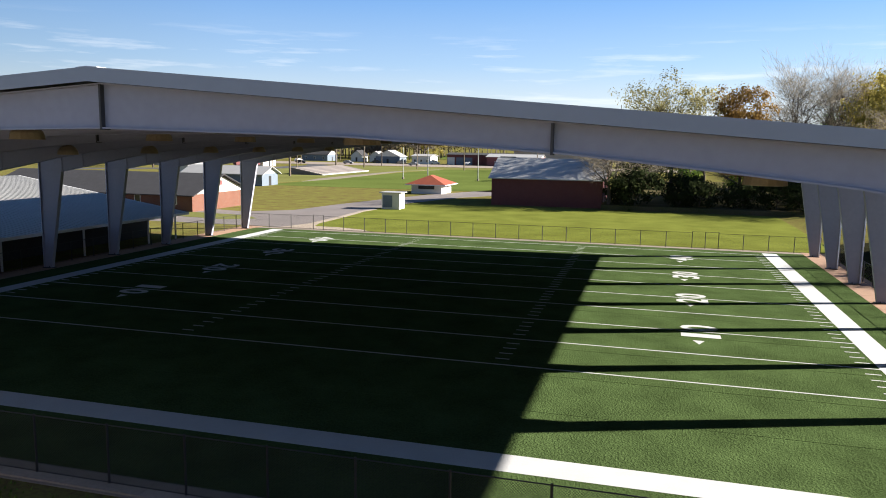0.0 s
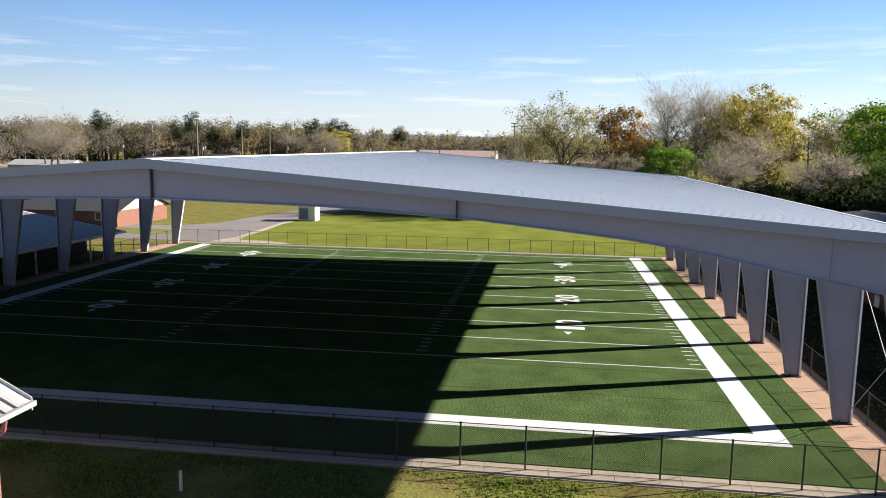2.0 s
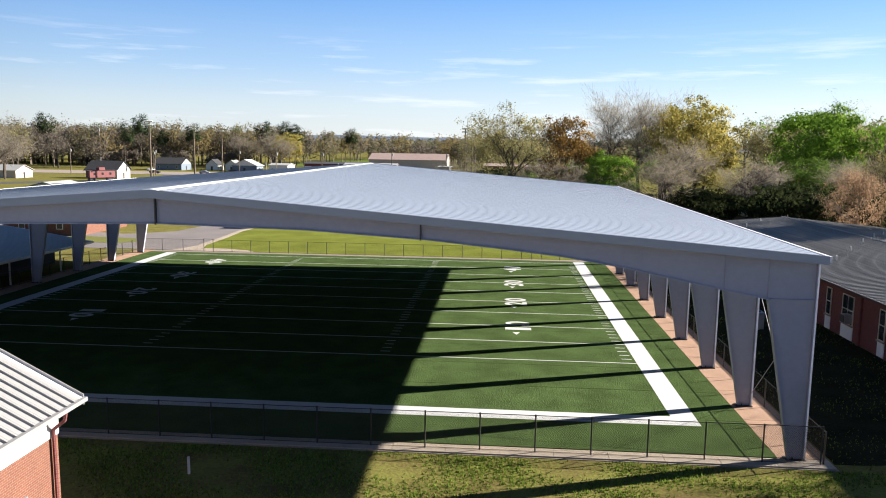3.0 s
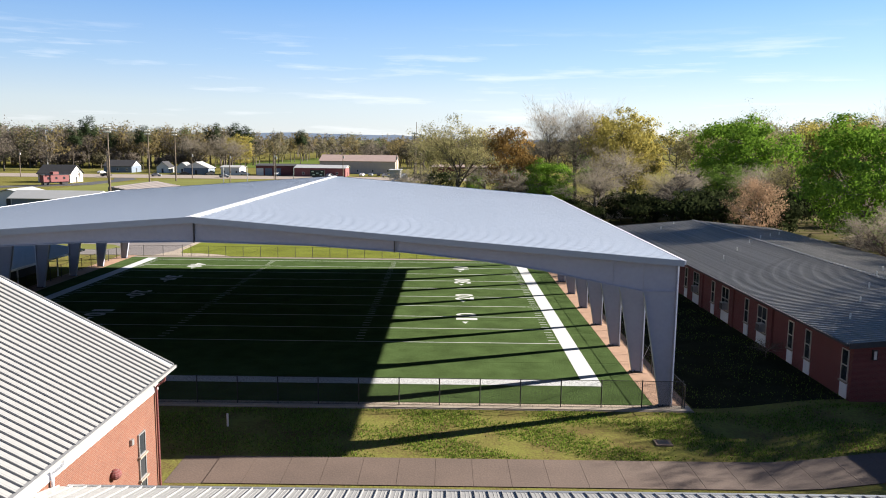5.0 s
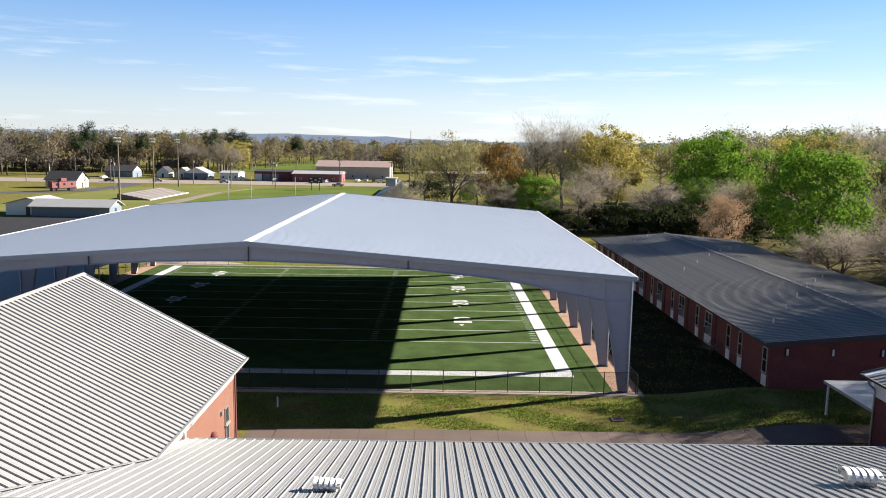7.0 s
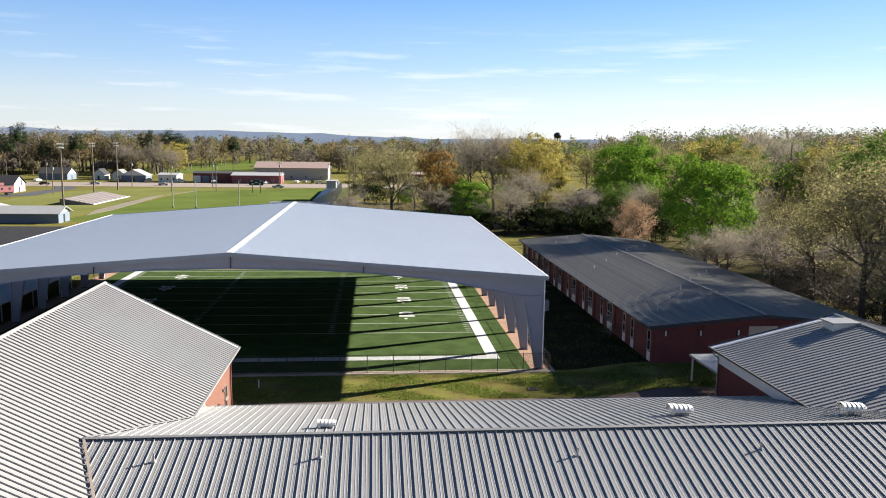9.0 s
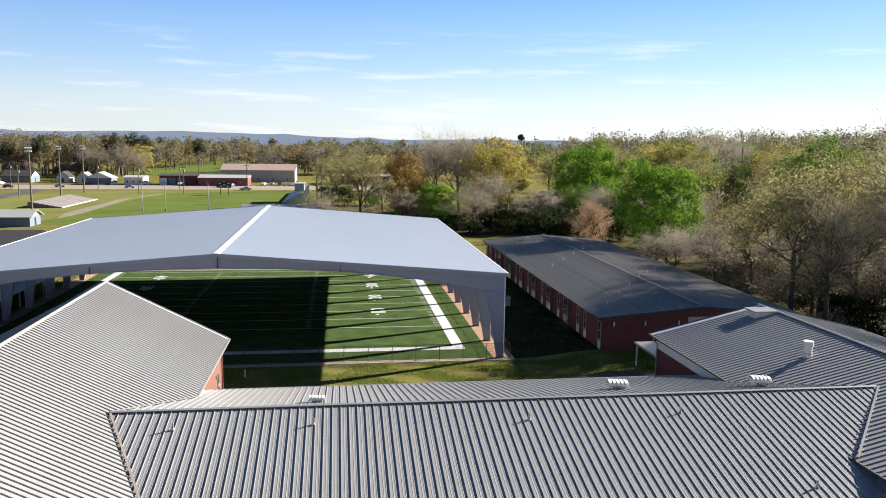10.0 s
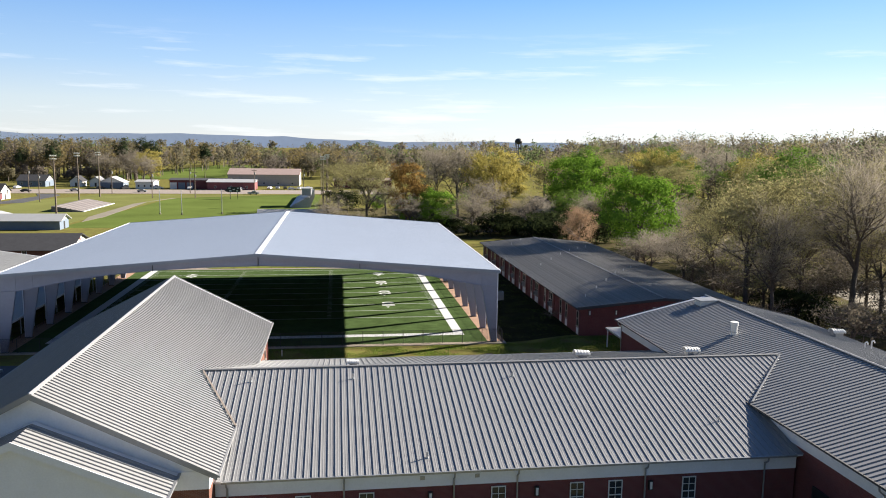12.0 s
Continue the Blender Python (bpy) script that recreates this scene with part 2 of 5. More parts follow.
def raw(name, verts, faces, material, parent=None, label=""):
    me = bpy.data.meshes.new(name)
    me.from_pydata(verts, [], faces)
    me.materials.append(material)
    ob = new(name, me)
    if parent:
        ob.parent = parent
    if label:
        ob["label"] = label
    return ob


def thing(name, label, category, group="", kind="", at=(0, 0, 0)):
    ob = new(name)
    ob.location = at
    return tagged(ob, label, category, group, kind)


def box(bm, x0, x1, y0, y1, z0, z1):
    v = [bm.verts.new(p) for p in ((x0, y0, z0), (x1, y0, z0), (x1, y1, z0), (x0, y1, z0), (x0, y0, z1), (x1, y0, z1), (x1, y1, z1), (x0, y1, z1))]
    for f in ((3, 2, 1, 0), (4, 5, 6, 7), (0, 1, 5, 4), (1, 2, 6, 5), (2, 3, 7, 6), (3, 0, 4, 7)):
        bm.faces.new([v[i] for i in f])
    return bm


def prism(bm, poly, off):
    """A closed slab: the polygon poly (3D points), pushed by the vector off."""
    off = Vector(off)
    a = [bm.verts.new(p) for p in poly]
    b = [bm.verts.new(Vector(p) + off) for p in poly]
    bm.faces.new(a)
    bm.faces.new(b[::-1])
    for i in range(len(a)):
        j = (i + 1) % len(a)
        bm.faces.new((a[j], a[i], b[i], b[j]))
    bmesh.ops.recalc_face_normals(bm, faces=bm.faces)
    return bm


def rod(bm, p, q, r, sides=8, r2=None):
    p, q = Vector(p), Vector(q)
    r2 = r if r2 is None else r2
    m = (q - p).to_track_quat("Z", "Y").to_matrix()
    rings = []
    for c, rr in ((p, r), (q, r2)):
        rings.append([bm.verts.new(c + m @ Vector((rr * math.cos(k * 2 * math.pi / sides), rr * math.sin(k * 2 * math.pi / sides), 0))) for k in range(sides)])
    for k in range(sides):
        j = (k + 1) % sides
        bm.faces.new((rings[0][k], rings[0][j], rings[1][j], rings[1][k]))
    bm.faces.new(rings[0][::-1])
    bm.faces.new(rings[1])
    return bm


def B():
    return bmesh.new()


# ---- ground ----
def ramp01(v, a, b):
    v = min(1, max(0, (v - a) / (b - a)))
    return v * v * (3 - 2 * v)


def height(x, y):
    return 0.7 * ramp01(x, 31, 39) - 0.03


def ground_sheet():
    xs = [-4500, -1500, -600, -300, -150, -90] + list(range(-60, 31, 5)) + list(range(31, 44)) + [50, 60, 80, 110, 150, 300, 600, 1500, 4500]
    ys = [-4500, -1500, -600, -300, -150, -100, -70, -50, -40, -30, -25, -20, -15] + list(range(-10, 100, 10)) + [120, 150, 200, 300, 600, 1500, 4500]
    vs = [(x, y, height(x, y)) for y in ys for x in xs]
    w = len(xs)
    fs = [(j * w + i, j * w + i + 1, (j + 1) * w + i + 1, (j + 1) * w + i) for j in range(len(ys) - 1) for i in range(w - 1)]
    # dark strip with the shade between pavilion and classroom block put into its colour
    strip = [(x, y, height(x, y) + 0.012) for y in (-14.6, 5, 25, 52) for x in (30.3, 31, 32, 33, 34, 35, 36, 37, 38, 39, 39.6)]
    raw_strip = raw("ground_shade_strip", strip, [(j * 11 + i, j * 11 + i + 1, j * 11 + i + 12, j * 11 + i + 11) for j in range(3) for i in range(10)], M_SHADE_STRIP)
    tagged(raw_strip, "dark ground strip between two buildings, shade put into its colour", "ground", kind="structure")
    return tagged(raw("ground", vs, fs, M_GROUND), "uneven mown spring grass with bare patches", "ground", kind="structure")


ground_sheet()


def sheet(name, poly, z, material, label, category, thick=0.05):
    ob = part(name, prism(B(), [(x, y, z) for x, y in poly], (0, 0, -thick)), material)
    return tagged(ob, label, category, kind="structure")


def rect(x0, x1, y0, y1):
    return [(x0, y0), (x1, y0), (x1, y1), (x0, y1)]


turf = sheet("turf_field", rect(-28.0, 28.0, -14.2, 43.0), 0.02, M_TURF, "green artificial turf football practice field", "turf")
rim = sheet("pavement_rim", rect(-30.2, 30.2, -15.3, 44.3), -0.005, M_CONC, "clay-stained concrete apron round the turf field", "pavement", 0.2)


def walkway():
    """Cast slabs with open joints, which climb with the ground."""
    xs = [1.95 + 1.82 * k for k in range(29)]
    vs = [(x, y, height(x, y) + 0.012) for x in xs for y in (-25.6, -22.5)]
    base = raw("pavement_walkway", vs, [(2 * k, 2 * k + 2, 2 * k + 3, 2 * k + 1) for k in range(28)], M_WALKWAY)
    for a, b in zip(xs, xs[1:]):
        a, b = a + 0.008, b - 0.008
        part("slab", prism(B(), [(a, -25.6, height(a, 0) + 0.04), (b, -25.6, height(b, 0) + 0.04), (b, -22.5, height(b, 0) + 0.04), (a, -22.5, height(a, 0) + 0.04)], (0, 0, -0.025)), M_WALKWAY, base)
    tagged(base, "brown concrete slab walkway between the buildings", "pavement", kind="structure")


walkway()
sheet("lawn_behind_field", [(-14, 44.4), (120, 44.4), (120, 84), (-22.8, 84), (-24.3, 73), (-24.6, 66.8), (-24.0, 58), (-23.8, 50), (-23, 46)], -0.01, M_LAWN, "bright green lawn behind the field fence", "lawn")
sheet("road_drive", [(-60, 44), (-31, 45), (-25.5, 44.6), (-24.5, 49), (-24.6, 58.3), (-25.2, 66.8), (-24.6, 73.1), (-23, 84.9), (-18.8, 99.5), (-13.5, 109), (-14, 124), (-17.7, 124.9), (-21, 117), (-26.5, 103), (-30.3, 87.9), (-32.8, 74.9), (-34.2, 64.7), (-38.1, 60.8), (-40.5, 60), (-60, 66)], 0.0, M_DRIVE, "grey asphalt drive and parking lot", "road")
sheet("pavement_path", [(-26, 44.4), (-15, 44.4), (-16.5, 45.8), (-19.8, 46.9), (-22.8, 47.0), (-23.6, 50), (-23.8, 58.3), (-24.4, 66.8), (-23.9, 71), (-24.7, 71), (-25.2, 66.8), (-24.7, 58.3), (-24.6, 49.1)], 0.014, M_PATH, "pale concrete footpath curving round the drive", "pavement")
sheet("lawn_island", [(-52, 52), (-36, 49.5), (-33, 52), (-36, 55), (-52, 57)], 0.02, M_MEADOW, "small grass island in the parking lot", "lawn", 0.1)
sheet("sports_field", [(-68, 118), (-62, 236), (-14, 262), (2, 262), (2, 118)], 0.0, M_FIELDG, "mown green football stadium field", "field")
sheet("meadow_field", [(-112, 128), (-70, 122), (-63, 236), (-14, 264), (-100, 258), (-114, 215)], 0.0, M_MEADOW, "yellowish grass beside the stadium field", "field")
sheet("dirt_patch", [(-70, 150), (-67, 134), (-65, 150), (-67, 215), (-60, 236), (-62, 236), (-70, 205)], 0.03, M_DIRT, "worn sandy strip beside the field", "ground")
sheet("road_main", [(-420, 262), (-150, 264), (150, 272), (150, 299), (-150, 297), (-420, 292)], 0.03, M_CONC, "wide grey main road with paved forecourts", "road")
sheet("road_side", [(-170, 150), (-112, 208), (-113, 252), (-119, 262), (-127, 262), (-120, 245), (-122, 214), (-170, 165)], 0.04, M_ASPHALT, "dark asphalt side road", "road")
sheet("meadow_far", [(-150, 400), (-60, 420), (-66, 740), (-120, 740)], 0.05, M_FIELDG, "green meadow between the woods", "field")
sheet("dirt_clearing", [(86, -30), (130, -30), (140, 25), (92, 16)], 0.71, M_DIRT, "bare brown soil under the trees", "ground")

# both litter sheets also cover grass, their brown standing in for tree shade
sheet("woodland_floor", [(62, -110), (190, -110), (190, 83), (96, 83), (84, 62), (68, 40), (60, 18)], 0.69, M_LITTER_SHADE, "brown leaf litter under the bare woods, also painted as shade on grass", "ground")
sheet("copse_floor", [(7, 85), (57, 84), (60, 46), (130, 46), (130, 175), (7, 180)], 0.695, M_LITTER_SHADE, "leaf litter under the trees behind the lawn, and painted shade on grass", "ground", 0.72)

# turf rolls and apron slabs, with their seams
for k in range(13):
    y = -14.2 + 4.4 * k
    part("turf_roll", box(B(), -27.98, 27.98, y + 0.012, min(y + 4.4, 43.0) - 0.012, 0.021, 0.03), M_TURF, turf)
slab_mesh = None
for sx in (-1, 1):
    for k in range(25):
        y = -14.15 + 2.35 * k
        ob = new("slab", slab_mesh or part("slab", box(B(), -1.07, 1.07, 0.01, 2.33, -0.02, 0.0), M_CLAY, rim).data)
        if slab_mesh is None:
            slab_mesh = ob.data
            bpy.data.objects.remove(bpy.data.objects["slab"])
            ob.name = "slab"
        ob.parent = rim
        ob.location = (sx * 29.1, y, 0.012)
for k in range(25):
    part("kerb_slab", box(B(), -30.1 + 2.41 * k, -30.1 + 2.41 * k + 2.39, -15.2, -14.35, -0.01, 0.05), M_PATH, rim)

# ---- field markings ----
HALF, YD = 24.384, 4.572
field = thing("field_marking", "white painted football yard lines and numbers on turf", "field marking")
ZL = 0.036


def stripe(name, x0, x1, y0, y1):
    return part(name, box(B(), x0, x1, y0, y1, ZL - 0.004, ZL), M_PAINT, field)


stripe("end_line", -HALF - 1.24, HALF + 1.24, -10.7, -9.45)
stripe("side_line", HALF, HALF + 1.24, -9.45, 42.4)
stripe("side_line", -HALF - 1.24, -HALF, -9.45, 42.4)
for k in range(10):
    stripe("yard_line", -HALF, HALF, k * YD - 0.055, k * YD + 0.055)
tick = None
for k in range(45):
    if k % 5 == 0:
        continue
    for x in (-HALF + 0.5, -HALF / 3, HALF / 3, HALF - 0.5):
        if tick is None:
            tick = part("hash_mark", box(B(), -0.32, 0.32, -0.05, 0.05, ZL - 0.004, ZL), M_PAINT, field)
            tick.location = (x, k * 0.9144, 0)
        else:
            o = new("hash_mark", tick.data)
            o.parent, o.location = field, (x, k * 0.9144, 0)


def digit(ch):
    cu = bpy.data.curves.new("digit", "FONT")
    cu.body, cu.size, cu.offset, cu.extrude, cu.resolution_u = ch, 1.0, 0.03, 0.002, 3
    o = bpy.data.objects.new("digit", cu)
    scene.collection.objects.link(o)
    bpy.context.view_layer.update()
    me = bpy.data.meshes.new_from_object(o.evaluated_get(bpy.context.evaluated_depsgraph_get()))
    bpy.data.objects.remove(o)
    v = [p.co for p in me.vertices]
    lo, hi = [min(p[i] for p in v) for i in (0, 1)], [max(p[i] for p in v) for i in (0, 1)]
    w = 0.75 if ch == "1" else 1.25
    for p in me.vertices:
        p.co.x = (p.co.x - (lo[0] + hi[0]) / 2) / (hi[0] - lo[0]) * w
        p.co.y = (p.co.y - (lo[1] + hi[1]) / 2) / (hi[1] - lo[1]) * 1.95
    me.materials.clear()
    me.materials.append(M_PAINT)
    return me


glyph = {c: digit(c) for c in "01234"}
for s in (1, -1):
    turn = pose(0, 0, 0, 0, 0, 90 if s > 0 else -90)
    for k, name in enumerate(("10", "20", "30", "40")):
        for c, dx in ((name[0], -0.85), (name[1], 0.85)):
            o = new("number", glyph[c])
            o.parent = field
            o.matrix_basis = pose(s * 17.07, 9.144 * (k + 1), ZL) @ turn @ pose(dx, 0, 0)
        y = 9.144 * (k + 1) - 1.95
        part("arrow", prism(B(), [(s * 16.9 - 0.28, y, ZL), (s * 16.9, y - 0.75, ZL), (s * 16.9 + 0.28, y, ZL)], (0, 0, -0.004)), M_PAINT, field)

# ---- pavilion ----
RX, EAVE, RIDGE, Y0, Y1 = 29.2, 9.15, 11.4, -14.9, 42.6
SL = (RIDGE - EAVE) / RX
pav = thing("field_pavilion", "large open steel pavilion with pale metal gable roof over the field", "pavilion")
for s in (-1, 1):
    rf = part("roof", prism(B(), [(0, Y0, RIDGE), (s * RX, Y0, EAVE), (s * RX, Y1, EAVE), (0, Y1, RIDGE)], (0, 0, -0.05)), M_PROOF, pav)
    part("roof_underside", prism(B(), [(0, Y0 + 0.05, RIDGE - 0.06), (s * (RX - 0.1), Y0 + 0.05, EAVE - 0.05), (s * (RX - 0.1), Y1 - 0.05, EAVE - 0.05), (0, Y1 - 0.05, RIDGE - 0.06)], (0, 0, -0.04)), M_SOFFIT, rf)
    seam = part("seam", prism(B(), [(0.2 * s, 0, -0.2 * SL), (s * RX, 0, -SL * RX), (s * RX, 0.03, -SL * RX), (0.2 * s, 0.03, -0.2 * SL)], (0, 0, 0.009)), M_PROOF, rf)
    seam.location = (0, Y0 + 0.61, RIDGE)
    for k in range(1, 94):
        o = new("seam", seam.data)
        o.parent, o.location = rf, (0, Y0 + 0.61 * (k + 1), RIDGE)
    for y, d in ((Y0, -0.03), (Y1, 0.03)):
        part("rake_trim", prism(B(), [(0, y, RIDGE + 0.05), (s * (RX + 0.03), y, EAVE + 0.05), (s * (RX + 0.03), y, EAVE - 0.32), (0, y, RIDGE - 0.32)], (0, d, 0)), M_PROOF, pav)
    part("eave_gutter", box(B(), *sorted((s * (RX + 0.002), s * (RX + 0.14))), Y0, Y1, EAVE - 0.22, EAVE + 0.03), M_TRIM, pav)
    part("ridge_cap", prism(B(), [(0, Y0, RIDGE + 0.07), (s * 0.32, Y0, RIDGE + 0.045), (s * 0.32, Y1, RIDGE + 0.045), (0, Y1, RIDGE + 0.07)], (0, 0, -0.03)), M_TRIM, pav)


def top_at(x):
    return RIDGE - 0.34 - SL * abs(x)


def rigid_frame(y):
    outer = [(-29.0, 0.05), (-29.0, top_at(29.0)), (0, top_at(0)), (29.0, top_at(29.0)), (29.0, 0.05)]
    half = [(28.38, 0.05), (27.05, 7.2), (23.6, 7.86), (21.0, 8.4), (18.3, 8.83), (15.5, 9.13), (12.4, 9.43), (7.0, 9.75)]
    inner = half + [(0, 9.9)] + [(-x, z) for x, z in half[::-1]]
    ob = part("rigid_frame", prism(B(), [(x, y - 0.02, z) for x, z in outer + inner], (0, 0.04, 0)), M_STEEL, pav)
    for nm, pts in (("outer_flange", outer), ("inner_flange", inner)):
        bm = B()
        for (xa, za), (xb, zb) in zip(pts[:-1], pts[1:]):
            d = Vector((xb - xa, 0, zb - za)).normalized()
            nrm = Vector((-d.z, 0, d.x)) * 0.02
            prism(bm, [Vector((xa, y - 0.15, za)) - nrm, Vector((xb, y - 0.15, zb)) - nrm, Vector((xb, y - 0.15, zb)) + nrm, Vector((xa, y - 0.15, za)) + nrm], (0, 0.30, 0))
        part(nm, bm, M_STEEL, ob)
    for x, z in ((0, 9.85), (12.0, 9.4), (-12.0, 9.4), (25.2, 7.6), (-25.2, 7.6), (27.05, 7.2), (-27.05, 7.2)):
        wide = 0.17 if abs(x) < 13 else 0.06
        part("splice_plate", box(B(), x - 0.03, x + 0.03, y - wide, y + wide, z, top_at(x) - 0.02), M_PURLIN if abs(x) < 13 else M_STEEL, ob)
    for s in (-1, 1):
        part("knee_stiffener", box(B(), *sorted((s * 27.1, s * 28.97)), y - 0.14, y + 0.14, 7.18, 7.23), M_STEEL, ob)
        part("base_plate", box(B(), *sorted((s * 28.25, s * 29.1)), y - 0.24, y + 0.24, 0.0, 0.06), M_DARK, ob)
        for dy in (-0.12, 0.12):
            part("anchor_bolt", rod(B(), (s * 28.55, y + dy, 0.06), (s * 28.55, y + dy, 0.16), 0.03, 6), M_DARK, ob)
        part("downspout", box(B(), *sorted((s * 29.03, s * 29.13)), y - 0.06, y + 0.06, 0.1, EAVE - 0.2), M_TRIM, ob)
    return ob


FRAMES = [-14.3 + k * 7.02 for k in range(9)]
for y in FRAMES:
    rigid_frame(y)
for k in range(-18, 19):
    x = k * 1.55
    part("purlin", box(B(), x - 0.04, x + 0.04, Y0 + 0.1, Y1 - 0.1, top_at(x) + 0.03, top_at(x) + 0.22), M_PURLIN, pav)
for s in (-1, 1):
    for p, q in (((FRAMES[0], 0.4), (FRAMES[1], 7.0)), ((FRAMES[1], 0.4), (FRAMES[0], 7.0))):
        part("brace_rod", rod(B(), (s * 28.9, p[0], p[1]), (s * 28.9, q[0], q[1]), 0.018, 5), M_STEEL, pav)


def dome_lamp(x, y, proto=None):
    z = top_at(x) - 0.05
    if proto:
        return copy_thing(proto, pose(x, y, z))
    t = thing("high_bay_lamp", "hanging dome lamp under the pavilion roof", "ceiling lamp", "lamps under the pavilion roof", at=(x, y, z))
    part("stem", rod(B(), (0, 0, -0.6), (0, 0, -0.05), 0.03), M_DARK, t)
    bm = B()
    bmesh.ops.create_uvsphere(bm, u_segments=16, v_segments=8, radius=0.55)
    bmesh.ops.delete(bm, geom=[v for v in bm.verts if v.co.z < -0.05], context="VERTS")
    bmesh.ops.translate(bm, verts=bm.verts, vec=(0, 0, -1.0))
    bmesh.ops.solidify(bm, geom=bm.faces[:], thickness=0.03)
    part("dome", bm, M_LAMP, t)
    return t


lamp = None
for x in (-17, -6, 6, 17):
    for k in range(8):
        o = dome_lamp(x, FRAMES[k] + 3.5, lamp)
        lamp = lamp or o


# ---- chain-link fences ----
def fence(p, q, h=1.55, step=2.46, label="black chain-link fence with steel posts", w=0.0026, gap=0.1):
    p, q = Vector((*p, 0)), Vector((*q, 0))
    ln = (q - p).length
    d = (q - p) / ln
    t = thing("chain_link_fence", label, "fence", "fences round the field")
    t.matrix_basis = Matrix.Translation(p) @ d.to_track_quat("X", "Z").to_matrix().to_4x4()
    n = max(1, round(ln / step))
    post = part("post", rod(B(), (0, 0, 0), (0, 0, h + 0.04), 0.036, 6), M_DARK, t)
    for k in range(1, n + 1):
        o = new("post", post.data)
        o.parent, o.location = t, (ln * k / n, 0, 0)
    part("top_rail", rod(B(), (0, 0, h), (ln, 0, h), 0.017, 6), M_DARK, t)
    part("bottom_rail", rod(B(), (0, 0, 0.08), (ln, 0, 0.08), 0.012, 5), M_DARK, t)
    vs, fs = [], []
    m = int((ln + h) / gap)
    for k in range(m):
        a = k * gap - h
        for s in (0, 1):
            x0, x1 = (a, a + h) if s else (a + h, a)
            z0, z1 = 0.05, h
            # clip to the fence's length
            pts = []
            for xx, zz, xo, zo in ((x0, z0, x1, z1), (x1, z1, x0, z0)):
                cx = min(ln, max(0, xx))
                cz = zz + (zo - zz) * ((cx - xx) / (xo - xx))
                pts.append((cx, cz))
            (xa, za), (xb, zb) = pts
            if abs(xa - xb) < 0.02:
                continue
            i = len(vs)
            vs += [(xa - w, 0.01, za), (xa + w, 0.01, za), (xb + w, 0.01, zb), (xb - w, 0.01, zb)]
            fs.append((i, i + 1, i + 2, i + 3))
    ob = raw("wire_mesh", vs, fs, M_DARK, t)
    tagged(ob, kind="stuff")
    return t


fence((-29.6, -14.8), (29.6, -14.8), 1.75, w=0.005, gap=0.075)
fence((29.75, -14.75), (29.6, 44.0), 1.5)
fence((-29.6, 44.0), (-21.5, 44.0), 1.5)
fence((-20.3, 44.0), (18.3, 44.0), 1.5)
fence((20.7, 44.0), (29.6, 44.0), 1.5)
fence((-29.6, -14.75), (-29.6, 44.0), 1.5)
fence((-21.5, 44.0), (-20.3, 44.0), 1.6, 1.2, "black chain-link gate in the field fence")
fence((18.3, 44.0), (20.7, 44.0), 1.6, 1.2, "black chain-link double gate in the field fence")


# ---- loose grass near the buildings ----
def grass_patch(name, x0, x1, y0, y1, n, seed, leaf):
    nr = np.random.RandomState(seed)
    x, y = nr.uniform(x0, x1, n), nr.uniform(y0, y1, n)
    patch = np.sin(x * 0.9 + 1.7 * np.sin(y * 0.6)) + np.sin(y * 1.3 + 0.7 * x) + nr.normal(0, 0.7, n)
    x, y = x[patch > -0.2], y[patch > -0.2]
    n = len(x)
    z = np.array([height(a, b) for a, b in zip(x, y)])
    a, ln, w = nr.uniform(0, 6.283, n), nr.uniform(0.05, 0.14, n), nr.uniform(0.02, 0.05, n)
    lean = nr.uniform(-0.08, 0.08, (2, n))
    p = np.stack([np.stack([x - w * np.cos(a), y - w * np.sin(a), z - 0.01], 1), np.stack([x + w * np.cos(a), y + w * np.sin(a), z - 0.01], 1), np.stack([x + lean[0], y + lean[1], z + ln], 1)], 1).reshape(-1, 3)
    ob = raw(name, p.tolist(), np.arange(n * 3).reshape(-1, 3).tolist(), leaf)
    return tagged(ob, "rough tufted spring grass", "grass", kind="stuff")


L_GRASS = leaf_mat("grass_blades", (0.125, 0.185, 0.03), 0.5, 0.35)
grass_patch("grass", -6, 52, -22.4, -15.4, 60000, 1, L_GRASS)
grass_patch("grass", 30.3, 39.6, -15.4, 40, 9000, 2, L_GRASS)


# ---- ribbed metal roofs ----
PANEL = 0.47
RIB = [(0, 0), (0.005, 0.052), (0.03, 0.052), (0.037, 0), (0.17, 0), (0.18, 0.008), (0.20, 0.008), (0.21, 0), (0.30, 0), (0.31, 0.008), (0.33, 0.008), (0.34, 0), (PANEL, 0)]
NARROW = [(0, 0), (0.006, 0.068), (0.034, 0.068), (0.042, 0), (0.18, 0), (0.19, 0.006), (0.24, 0.006), (0.25, 0), (0.40, 0)]
LOW = [(0, 0), (0.006, 0.058), (0.034, 0.058), (0.042, 0), (0.44, 0)]
WIDE = [(0, 0), (0.012, 0.085), (0.09, 0.085), (0.105, 0), (0.44, 0)]


